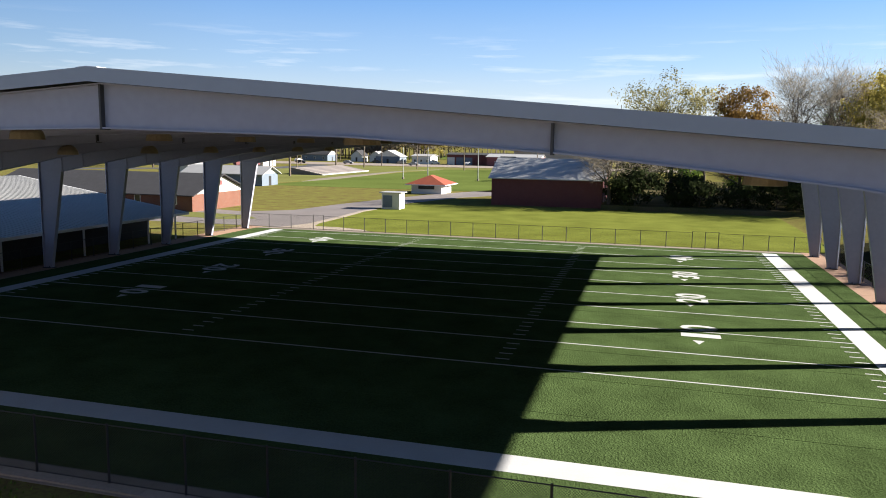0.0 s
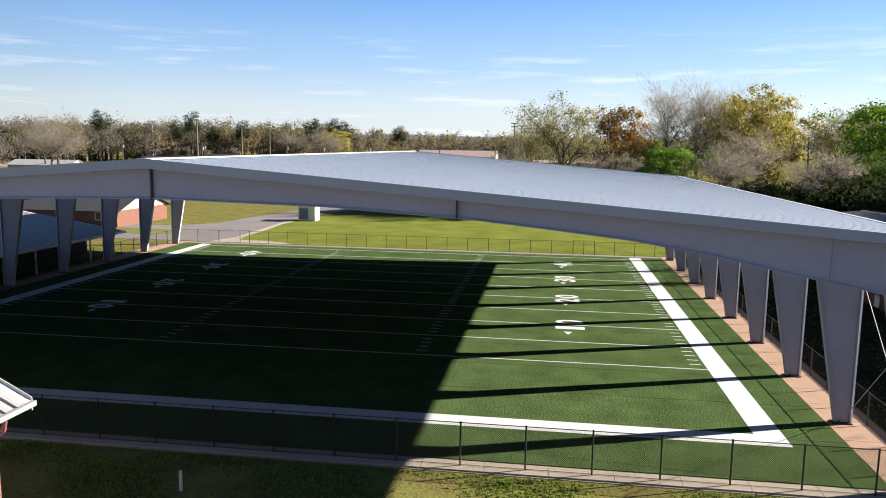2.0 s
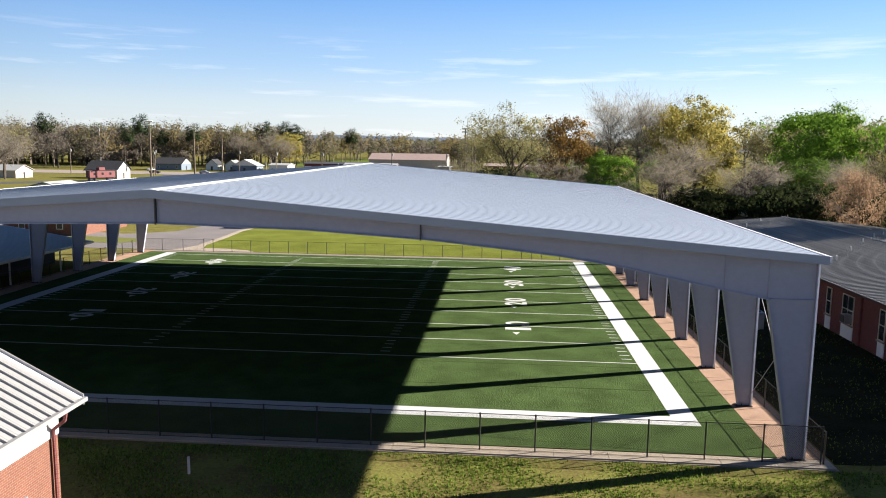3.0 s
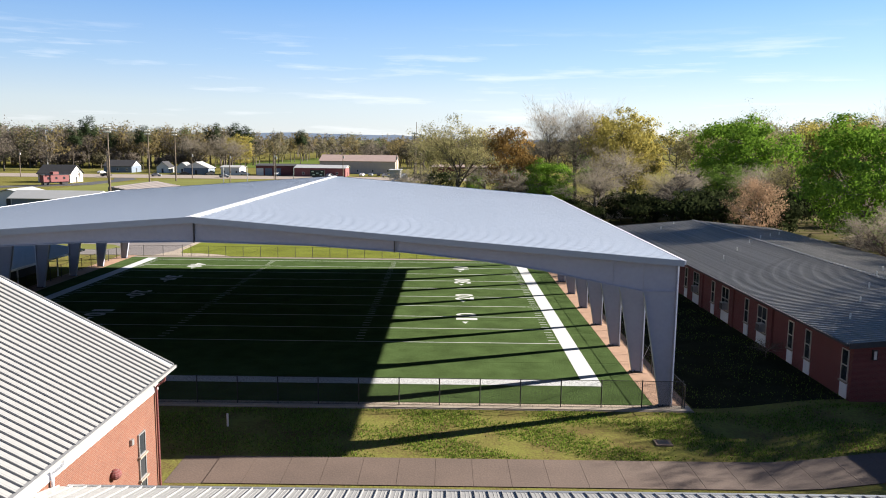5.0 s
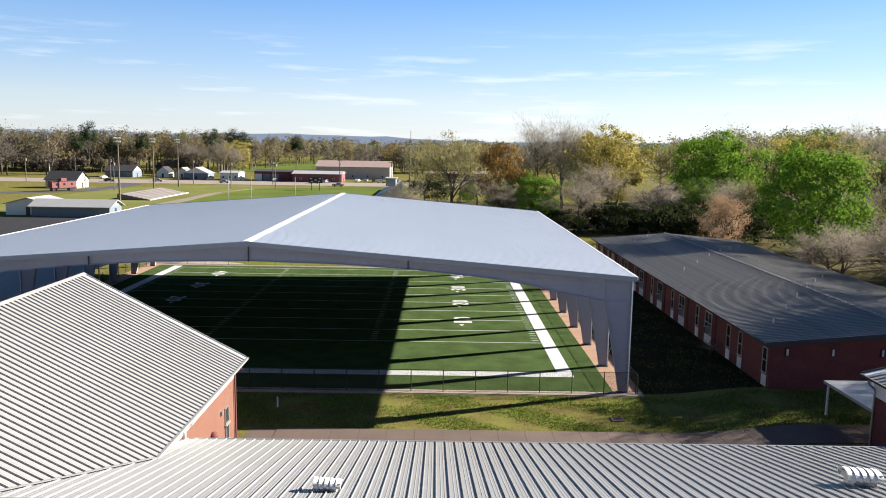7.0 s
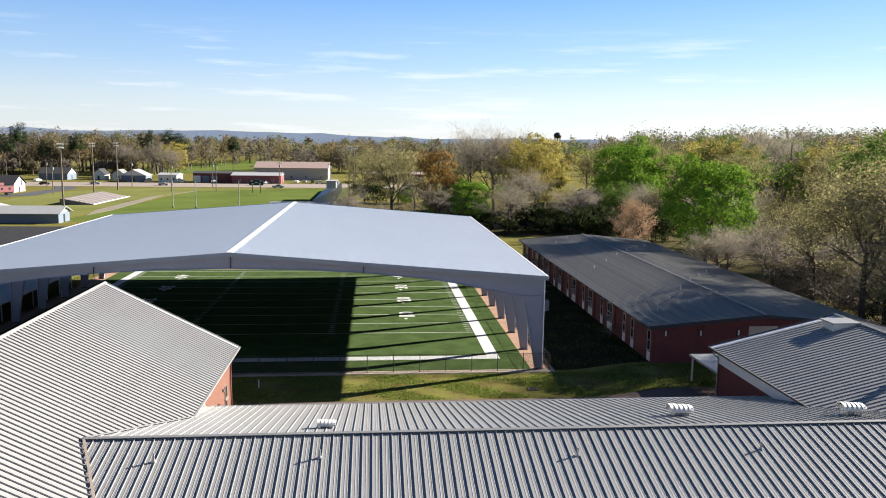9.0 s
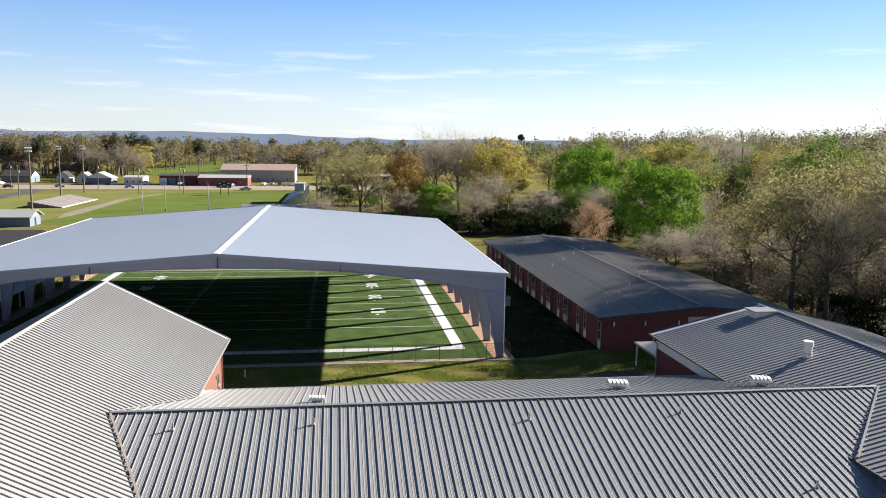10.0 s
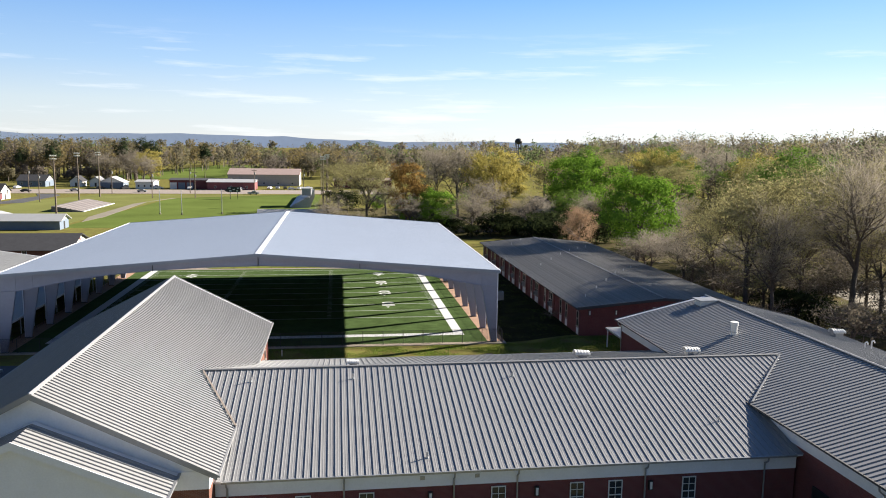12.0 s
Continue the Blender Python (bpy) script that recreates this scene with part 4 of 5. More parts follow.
for k in range(3):
    part("garage_door", box(B(), -7.06, -7.0, 3 + 4.2 * k, 6.4 + 4.2 * k, 0, 3.4), M_BLUEWALL if k < 2 else M_WHITE, bs)
house("red_shop", "red-fronted shop with pale metal roof", -57, -33, 298, 312, 4.0, 5.2, "x", M_REDPAINT, M_SHEETROOF, M_WHITE, category="shop")
house("tan_warehouse", "large tan metal warehouse with brown roof", -52, -12, 338, 362, 6.5, 9.5, "x", M_TAN, M_TANROOF, category="warehouse", wins=5)
house("roadside_shop", "brown brick shop beside the poles", 8, 40, 318, 332, 4.5, 5.5, "x", M_BRICKD, M_TANROOF, category="shop")
house("yard_house", "cream house with white gable behind the red railcar", -138, -126, 222, 232, 3.4, 6.4, "x", M_TAN, M_SHINGLE, M_WHITE)
house("long_porch_house", "long low house with pale metal roof", -185, -160, 214, 224, 2.8, 4.6, "x", M_TAN, M_SHEETROOF)
house("neighbour_house", "tan house among trees with steep roof", 63.5, 74.5, 104, 116, 4.6, 9.6, "y", M_TAN, M_SHINGLE)
house("white_neighbour_house", "low pale house among the bare trees", 150, 176, 78, 92, 3.2, 5.6, "x", M_WHITE, M_SHEETROOF)
house("yellow_neighbour_house", "low tan house behind the woods", 175, 195, 110, 122, 3.4, 6.0, "x", M_TAN, M_SHEETROOF)
wf = thing("board_fence", "weathered grey board fence behind the trees", "fence")
brd = None
for k in range(70):
    o = new("board", brd) if brd else part("board", box(B(), 0.01, 0.28, -0.02, 0.02, 0.4, 2.6), M_TAN)
    brd = brd or o.data
    o.parent, o.location = wf, (38 + 0.3 * k, 99 + 0.02 * k, 0)

# red railcar
rc = thing("red_caboose", "old faded red railway caboose on show", "railcar")
rc.location, rc.rotation_euler = (-123.5, 206, 0.2), (0, 0, radians(55))
part("body", box(B(), -4.5, 4.5, -1.4, 1.4, 1.0, 3.4), M_REDPAINT, rc)
part("cupola", box(B(), -1.0, 1.0, -1.2, 1.2, 3.55, 4.5), M_REDPAINT, rc)
part("roof", box(B(), -5.3, 5.3, -1.55, 1.55, 3.4, 3.55), M_DARK, rc)
for x in (-3.2, 3.2):
    part("truck", box(B(), x - 1.0, x + 1.0, -1.0, 1.0, 0, 1.0), M_DARK, rc)
for x in (-2.8, 0, 2.8):
    for y in (-1.42, 1.42):
        part("window", box(B(), x - 0.35, x + 0.35, y - 0.02, y + 0.02, 1.9, 2.7), M_GLASS, rc)

# stadium: bleachers, press box, scoreboard, poles
bl = thing("bleachers", "grey metal bleachers with press box by the stadium field", "bleachers")
for k in range(10):
    part("bench", box(B(), -8.5 + 0.75 * k, -8.1 + 0.75 * k, 188, 246, 0.4 + 0.4 * k, 0.46 + 0.4 * k), M_GALV, bl)
    part("deck", box(B(), -8.1 + 0.75 * k, -7.7 + 0.75 * k, 188, 246, 0.1 + 0.4 * k, 0.15 + 0.4 * k), M_GALV, bl)
for k in range(20):
    y = 188 + 3.05 * k
    part("frame", prism(B(), [(-8.5, y, 0), (-0.7, y, 0), (-0.7, y, 4.0), (-8.5, y, 0.3)], (0, 0.08, 0)), M_GALV, bl)
part("press_box", box(B(), -4.0, -0.6, 192, 201, 4.4, 7.0), M_GALV, bl)
part("press_roof", box(B(), -4.4, -0.2, 191.6, 201.4, 7.0, 7.2), M_SHEETROOF, bl)
stand = thing("stand", "low grey concrete grandstand mound", "grandstand")
part("slope", prism(B(), [(-87.5, 168, 0), (-77.5, 168, 0), (-77.5, 168, 0.25), (-86.4, 168, 1.9), (-87.5, 168, 1.9)], (0, 36, 0)), M_DRIVE, stand)
for k in range(6):
    part("bench", box(B(), -86.0 + 1.5 * k, -85.8 + 1.5 * k, 168.3, 203.7, 0.2, 1.94 - 0.28 * k), M_DRIVE, stand)
part("kerb", box(B(), -77.4, -76.9, 167.6, 204.4, 0, 0.35), M_SHEETROOF, stand)
sb = thing("scoreboard", "dark scoreboard on two posts", "scoreboard")
part("panel", box(B(), -37.8, -32.2, 232, 232.4, 3.0, 5.4), M_DARK, sb)
for x in (-36.6, -33.4):
    part("post", box(B(), x - 0.12, x + 0.12, 232.1, 232.3, 0, 3.0), M_DARK, sb)
for x, z in ((-36.8, 4.8), (-35, 4.2), (-33.2, 4.8), (-36.4, 3.6), (-33.6, 3.6)):
    part("score_panel", box(B(), x - 0.45, x + 0.45, 231.95, 232.0, z - 0.2, z + 0.2), M_WHITE, sb)


def light_pole(x, y, h, proto=None):
    if proto:
        return copy_thing(proto, pose(x, y, 0))
    t = thing("stadium_light", "tall stadium floodlight pole with lamp cluster", "floodlight", "stadium lights", at=(x, y, 0))
    part("pole", rod(B(), (0, 0, 0), (0, 0, h), 0.32, 8, 0.2), M_WOODPOLE, t)
    for z in (h - 0.3, h - 1.3):
        part("crossarm", box(B(), -1.0, 1.0, -0.1, 0.1, z - 0.08, z + 0.08), M_GALV, t)
        for k in range(4):
            part("floodlight", rod(B(), (-0.84 + 0.56 * k, -0.15, z + 0.25), (-0.84 + 0.56 * k, -0.6, z + 0.12), 0.16, 10, 0.27), M_WHITE, t)
    return t


lp = light_pole(-82.6, 158.5, 19.5)
for x, y in ((-93.4, 215), (-93.4, 242), (4, 200), (5, 232), (5, 266)):
    light_pole(x, y, 19.5, lp)


def utility_pole(x, y, proto=None):
    if proto:
        return copy_thing(proto, pose(x, y, 0))
    t = thing("utility_pole", "wooden utility pole with crossarm", "utility pole", "utility poles", at=(x, y, 0))
    part("pole", rod(B(), (0, 0, 0), (0, 0, 12), 0.2, 8, 0.13), M_WOODPOLE, t)
    part("crossarm", box(B(), -1.2, 1.2, -0.08, 0.08, 11.1, 11.3), M_WOODPOLE, t)
    part("transformer", rod(B(), (0.35, 0, 9.3), (0.35, 0, 10.3), 0.28, 10), M_GALV, t)
    return t


up = utility_pole(-6, 255)
for x, y in ((-30, 268), (-60, 268), (-95, 266), (-130, 262), (-108, 214), (-165, 258), (35, 268), (-70, 236), (-52, 236)):
    utility_pole(x, y, up)
mast = thing("radio_mast", "tall thin grey mast", "mast", at=(2, 262, 0))
part("pole", rod(B(), (0, 0, 0), (0, 0, 25), 0.2, 8, 0.1), M_WOODPOLE, mast)
st = thing("street_lamp", "twin-arm grey street lamp", "street lamp", at=(-200, 346, 0))
part("pole", rod(B(), (0, 0, 0), (0, 0, 21), 0.35, 8, 0.2), M_GALV, st)
for s in (-1, 1):
    part("arm", rod(B(), (0, 0, 21), (s * 3.5, 0, 22.6), 0.18), M_GALV, st)
net = None
for x, y in ((-50, 160), (-42.5, 158), (-30, 162.5)):
    if net:
        copy_thing(net, pose(x, y, 0))
        continue
    net = thing("net_pole", "thin pale pole beside the stadium field", "pole", "poles by the stadium field", at=(x, y, 0))
    part("pole", rod(B(), (0, 0, 0), (0, 0, 8.5), 0.13, 8, 0.1), M_GALV, net)
    part("base", rod(B(), (0, 0, 0), (0, 0, 0.5), 0.3, 8), M_CONC, net)
bol = thing("marker_post", "thin white marker post in the grass", "post", at=(2.9, -18.4, -0.05))
part("post", rod(B(), (0, 0, 0), (0, 0, 0.75), 0.06, 8), M_WHITE, bol)
drain = thing("drain_cover", "concrete drain cover in the grass", "drain")
part("frame", box(B(), 26.5, 27.4, -20.5, -19.7, -0.04, 0.03), M_WALKWAY, drain)
part("grate", box(B(), 26.65, 27.25, -20.35, -19.85, 0.03, 0.04), M_DARK, drain)


def car(x, y, rz, paint, label, category="car", truck=False):
    t = thing("parked_car", label, category, "cars by the main road", at=(x, y, 0.03))
    t.rotation_euler = (0, 0, radians(rz))
    prof = [(-2.2, 0.35), (2.2, 0.35), (2.25, 0.8), (1.3, 0.98), (0.6, 1.45), (-1.1, 1.48), (-1.9, 1.0), (-2.25, 0.95)]
    if truck:
        prof = [(-2.6, 0.45), (2.6, 0.45), (2.6, 1.0), (1.5, 1.15), (0.9, 1.8), (-0.4, 1.8), (-0.5, 1.2), (-2.6, 1.2)]
    part("body", prism(B(), [(a, -0.85, b) for a, b in prof], (0, 1.7, 0)), paint, t)
    part("window", box(B(), -0.9, 0.7, -0.87, 0.87, 1.05, 1.35), M_GLASS, t)
    for a in (-1.4, 1.4):
        for b in (-0.8, 0.8):
            part("wheel", rod(B(), (a, b - 0.1, 0.33), (a, b + 0.1, 0.33), 0.33, 12), M_DARK, t)
    return t


for i, (x, y, rz) in enumerate(((-26, 306, 80), (-22, 308, 85), (-18, 306, 95), (-14, 300, 20), (-116, 280, 5), (-98, 300, 40), (-82, 302, 10), (-30, 262, 10), (-44, 284, 0), (-10, 304, 70), (-84, 276, 0), (-136, 274, 3), (-66, 300, 85), (-40, 296, 60), (-110, 300, 20), (-150, 300, 80), (-6, 310, 88))):
    car(x, y, rz, (M_WHITE, M_GALV, M_DARK)[i % 3], ("white", "silver", "dark")[i % 3] + " car parked beside the road", truck=i == 7)
tower = thing("water_tower", "dark round water tower on thin legs above the woods", "water tower", at=(184, 610, 0))
bm = B()
bmesh.ops.create_uvsphere(bm, u_segments=16, v_segments=10, radius=3.7)
bmesh.ops.scale(bm, vec=(1, 1, 0.8), verts=bm.verts)
bmesh.ops.translate(bm, verts=bm.verts, vec=(0, 0, 29.5))
part("tank", bm, M_DARK, tower)
part("stem", rod(B(), (0, 0, 0), (0, 0, 27.5), 0.6, 10), M_DARK, tower)
for sx, sy in ((-1, -1), (-1, 1), (1, -1), (1, 1)):
    part("leg", rod(B(), (sx * 4, sy * 4, 0), (sx * 2.4, sy * 2.4, 28.5), 0.3, 6), M_DARK, tower)


# ---- trees ----
def tube(vs, fs, p, q, r0, r1, n):
    d = (q - p)
    m = d.to_track_quat("Z", "Y").to_matrix()
    i = len(vs)
    for c, r in ((p, r0), (q, r1)):
        for k in range(n):
            a = 2 * math.pi * k / n
            vs.append(c + m @ Vector((r * math.cos(a), r * math.sin(a), 0)))
    for k in range(n):
        j = (k + 1) % n
        fs.append((i + k, i + j, i + n + j, i + n + k))


def limb(vs, fs, tips, rng, p, d, ln, r, level, last, kids, up):
    """Grows one limb in bent segments, with side limbs; tips collects where leaves may sit."""
    segs = 3 if level < 2 else 2
    for s in range(segs):
        q = p + d * (ln / segs)
        r1 = r * (0.8 if s < segs - 1 else 0.6)
        tube(vs, fs, p, q, r, r1, 6 if level == 0 else 4 if level < 3 else 3)
        p, r = q, r1
        d = (d + Vector((rng.uniform(-1, 1), rng.uniform(-1, 1), rng.uniform(-0.6, 1) * up)) * 0.22).normalized()
        if level < last and (level or s):
            for _ in range(kids[level] if s == segs - 1 else max(1, kids[level] // 2)):
                a = rng.uniform(0, 2 * math.pi)
                side = Vector((math.cos(a), math.sin(a), rng.uniform(-0.1, 0.5) if level == 0 else rng.uniform(-0.55, 0.45)))
                nd = (d * rng.uniform(0.5, 1.0) + side * rng.uniform(0.5, 1.0)).normalized()
                limb(vs, fs, tips, rng, p, nd, ln * rng.uniform(0.52, 0.75), r * 0.62, level + 1, last, kids, up)
        if level >= last - 1:
            tips.append(p.copy())


def make_tree(name, label, seed, h, wide, leaf, n_leaf, size, clear=0.22, last=3, kids=(5, 4, 3, 2), cluster=0.9, bark=None, group="trees", clumps=95, full=0.0, twigs=False):
    rng = random.Random(seed)
    vs, fs, tips = [], [], []
    limb(vs, fs, tips, rng, Vector((0, 0, -0.3)), Vector((0, 0, 1)), h * 0.30, h * 0.016, 0, last, kids, 0.8)
    # fit the crown into its height and width
    zs, ws = max(v.z for v in vs), sorted(max(abs(v.x), abs(v.y)) for v in vs)[int(len(vs) * 0.97)]
    fz, fx = h / zs, wide / 2 / ws
    vs = [Vector((v.x * (fx if v.z > 1 else 1), v.y * (fx if v.z > 1 else 1), v.z * fz)) for v in vs]
    tips = [Vector((v.x * fx, v.y * fx, v.z * fz)) for v in tips]
    # set the crown over the stem
    mx, my = (sum(v[i] for v in tips) / len(tips) for i in (0, 1))
    vs = [Vector((v.x - mx * min(1, max(0, v.z / h)), v.y - my * min(1, max(0, v.z / h)), v.z)) for v in vs]
    tips = [Vector((v.x - mx * v.z / h, v.y - my * v.z / h, v.z)) for v in tips]
    t = thing(name, label, "tree", group)
    raw("trunk", vs, fs, bark or M_BARK, t)
    if n_leaf:
        nr = np.random.RandomState(seed)
        tp = np.array([v for v in tips if v.z > h * clear])
        tp = tp[nr.permutation(len(tp))[:clumps]]
        if full:
            # part of the clumps fill an uneven rounded crown
            m = int(clumps * full)
            d = nr.normal(0, 1, (m, 3))
            d /= np.linalg.norm(d, axis=1)[:, None]
            rad = nr.uniform(0.45, 1.0, (m, 1)) ** 0.5 * (1 + 0.18 * np.sin(3 * d[:, :1] + seed) * np.cos(4 * d[:, 1:2]))
            lo = h * max(clear, 0.1)
            body = d * rad * np.array([wide * 0.42, wide * 0.42, (h - lo) * 0.46]) + np.array([0, 0, (h + lo) / 2])
            tp = np.concatenate([tp[:clumps - m], body])
        own = nr.randint(0, len(tp), n_leaf)
        c = tp[own] + nr.normal(0, cluster, (n_leaf, 3)) * np.array([1, 1, 0.6]) * nr.uniform(0.6, 1.25, (len(tp), 1))[own]
        # leaves face outward from their clump and from the crown's middle
        face = (c - tp[own]) / cluster + 1.6 * (c - np.array([0, 0, h * 0.5])) / (wide * 0.5) + nr.normal(0, 0.55, (n_leaf, 3))
        if twigs:
            u = face + nr.normal(0, 0.9, (n_leaf, 3)) + np.array([0, 0, 0.4])
        else:
            u = np.cross(face, nr.normal(0, 1, (n_leaf, 3)))
        u /= np.linalg.norm(u, axis=1)[:, None] + 1e-6
        w = np.cross(face + nr.normal(0, 0.1, (n_leaf, 3)), u)
        w /= np.linalg.norm(w, axis=1)[:, None] + 1e-6
        sz = size * nr.uniform(0.55, 1.3, (n_leaf, 1))
        k = 0.035 / size if twigs else 0.55
        quad = [c - u * sz, c + w * sz * k, c + u * sz, c - w * sz * k][:3 if twigs else 4]
        raw("crown", np.stack(quad, 1).reshape(-1, 3).tolist(), np.arange(n_leaf * len(quad)).reshape(-1, len(quad)).tolist(), leaf, t)
    return t


def plant(t, x, y, rz=0.0, s=1.0):
    o = copy_thing(t, pose(x, y, height(x, y) - 0.1, 0, 0, rz))
    o.scale = (s, s, s)
    return o


T_WILLOW = make_tree("olive_tree", "tall airy tree with young olive-green leaves", 3, 24, 18, L_OLIVE, 9000, 0.21, clear=0.12, clumps=210, full=0.3)
T_BRONZE = make_tree("bronze_tree", "round tree with dense bronze-brown young foliage", 5, 20, 14, L_BROWN, 9000, 0.27, clear=0.15, cluster=0.85, clumps=130, full=0.6)
T_YELLOW = make_tree("yellow_tree", "broad tree with golden yellow-green spring foliage", 7, 22, 20, L_YELLOW, 13500, 0.26, clear=0.13, cluster=0.9, clumps=150, full=0.62)
T_GREEN = make_tree("green_tree", "broad tree in dense fresh green leaf", 11, 17.5, 17, L_GREEN, 16000, 0.25, clear=0.13, cluster=0.85, clumps=170, full=0.7)
T_DEEP = make_tree("leafy_tree", "tall tree in mid green leaf", 13, 22, 20, L_DEEP, 10500, 0.28, clear=0.12, cluster=0.95, clumps=150, full=0.6)
T_BARE = make_tree("bare_tree", "bare spreading tree with fine grey-brown twigs", 17, 15, 16, L_TWIG, 5600, 0.6, clear=0.12, kids=(6, 5, 4, 3), clumps=900, cluster=0.55, bark=M_BARK, twigs=True)
T_TALL = make_tree("bare_woodland_tree", "tall bare woodland tree with grey twigs and first buds", 19, 25, 15, L_TWIG, 5600, 0.8, clear=0.15, kids=(6, 5, 4, 3), clumps=900, cluster=0.7, bark=M_BARK, twigs=True)
T_BUD = make_tree("budding_tree", "tall thin tree with sparse yellow-olive buds", 23, 26, 16, L_OLIVE, 5000, 0.155, clear=0.28, clumps=420, kids=(6, 5, 4, 3), cluster=0.8, bark=M_BARK)
T_BUSH = make_tree("bare_bush", "tangled bare brown undergrowth bush", 41, 5, 8, L_GREY, 900, 0.15, clear=0.0, clumps=300, last=2, kids=(6, 4, 3, 2), cluster=0.5, bark=M_TWIG)
T_PINK = make_tree("blossom_tree", "small tree in dull pink blossom", 29, 9, 10, L_PINK, 10500, 0.1, clear=0.1, cluster=0.5, clumps=170, full=0.7, bark=M_TWIG)
T_SHRUB = make_tree("evergreen_shrub", "dense dark green shrub", 31, 6.5, 8, L_SHRUB, 2000, 0.3, clear=0.0, last=2, cluster=0.7, clumps=60, full=0.7)
T_PINE = make_tree("pine_tree", "tall dark pine with high clumped crown", 37, 30, 11, L_PINE, 4200, 0.36, clear=0.6, cluster=1.0, full=0.35)
T_WILLOW.location = (17.3, 99, 0)
T_WILLOW.scale = (0.88, 0.88, 0.9)
T_BRONZE.location = (28.5, 102, 0)
T_BRONZE.scale = (0.8, 0.8, 1.04)
T_YELLOW.location = (55, 112, 0.6)
T_YELLOW.scale = (0.98, 0.98, 1.12)
T_GREEN.location = (71, 42.5, 0.6)
T_GREEN.scale = (1.05, 1.05, 1.1)
T_DEEP.location = (58, 150, 0.6)
T_BARE.location = (48, 98, 0.6)
T_BARE.scale = (1.05, 1.05, 1.05)
T_TALL.location = (80, -11, 0.6)
T_TALL.scale = (1.05, 1.05, 1.05)
T_BUD.location = (87, -2, 0.6)
T_PINK.location = (63, 57, 0.6)
T_PINK.scale = (0.9, 0.9, 1.25)
T_BUSH.location = (70, -2, 0.6)
T_SHRUB.location = (40, 120, 0.6)
T_PINE.location = (-190, 372, 0)

plant(T_YELLOW, 62, 130, 70, 1.0)
plant(T_GREEN, 36, 96, 40, 0.72)
plant(T_GREEN, 30.5, 112, 140, 0.6)
plant(T_GREEN, 82, 118, 200, 1.28)
plant(T_BUSH, 38.6, -5.5, 30, 0.28)
for x, y, sc in ((84, 58, 0.7), (92, 66, 0.85), (88, 78, 0.8), (98, 50, 0.8), (82, 90, 0.6)):
    plant(T_BUD if x % 4 else T_BARE, x, y, x * 13, sc)
for x, y, sc in ((61, 66, 1.1), (66, 71, 1.1), (71, 68, 1.1), (62, 77, 1.2), (75, 76, 1.3), (57, 74, 0.9), (63, 84, 1.1)):
    plant(T_SHRUB, x, y, x * 11 + y * 5, sc)
plant(T_SHRUB, 58, 96, 30, 0.8)
plant(T_SHRUB, 64, 92, 130, 0.9)
plant(T_SHRUB, 70, 90, 210, 1.1)
plant(T_DEEP, 74, 100, 100, 0.55)
plant(T_BARE, 80, 104, 100, 0.8)
plant(T_BARE, 26, 152, 10, 0.8)
plant(T_TALL, 39, 119, 50, 1.05)
plant(T_TALL, 46, 122, 90, 1.08)
plant(T_TALL, 52, 127, 190, 1.05)
plant(T_TALL, 64, 156, 250, 0.9)
plant(T_WILLOW, 84, 150, 60, 0.9)
plant(T_WILLOW, 10, 176, 160, 0.8)
plant(T_WILLOW, 22, 186, 240, 0.7)
# bank of trees behind the lawn, which shades its far edge
rng = random.Random(4)
for k in range(20):
    x = 9 + k * 4.4 + rng.uniform(-2, 2)
    plant(T_SHRUB if k % 4 else T_BARE, x, 89 + rng.uniform(-3, 6), rng.uniform(0, 360), rng.uniform(0.7, 1.05) if k % 4 else 0.8)
# woods east of the school
for k in range(30):
    a, b = rng.uniform(0, 1), rng.uniform(0, 1)
    x, y = 76 + 45 * a + 10 * b, -22 + 77 * b
    if (x - 69) ** 2 + (y - 42.5) ** 2 < 230 or (x < 86 and y > 22):
        x += 24
    plant(rng.choice((T_TALL, T_BUD, T_BUD, T_BUD, T_BARE, T_WILLOW)), x, y, rng.uniform(0, 360), rng.uniform(0.7, 1.0) if y < -4 or x > 105 else rng.uniform(0.5, 0.74))
for k in range(15):
    y = -24 + 4.0 * k
    plant(rng.choice((T_SHRUB, T_BARE, T_BUSH)), 67 + rng.uniform(0, 8) + max(0, y - 10) * 0.45, y, rng.uniform(0, 360), rng.uniform(0.35, 0.75))
for k in range(22):
    x, y = rng.uniform(95, 170), rng.uniform(70, 200)
    plant(rng.choice((T_TALL, T_BUD, T_WILLOW, T_YELLOW, T_DEEP)), x, y, rng.uniform(0, 360), rng.uniform(0.85, 1.15))
for x, y, t, sc in ((67, -13, T_TALL, 0.72), (68, -5, T_WILLOW, 0.8), (74, -8, T_BUD, 0.68), (68, 5, T_BUD, 0.74), (67, 29, T_BARE, 0.6), (67, 13, T_BARE, 0.75), (71, 18, T_BUD, 0.55), (66, 24, T_BARE, 0.6), (78, -30, T_BUD, 0.86), (73, -3, T_WILLOW, 0.9)):
    plant(t, x, y, x * 31 + y * 17, sc)
for k in range(44):
    y = -30 + 1.4 * k
    plant(T_BUSH, 66 + rng.uniform(0, 30) + max(0, y - 5) * 0.5, y, rng.uniform(0, 360), rng.uniform(0.6, 1.3))
for k in range(9):
    plant(T_SHRUB, 10 + 8.4 * k, 86.5 + rng.uniform(-1.5, 2), rng.uniform(0, 360), rng.uniform(0.5, 0.8))
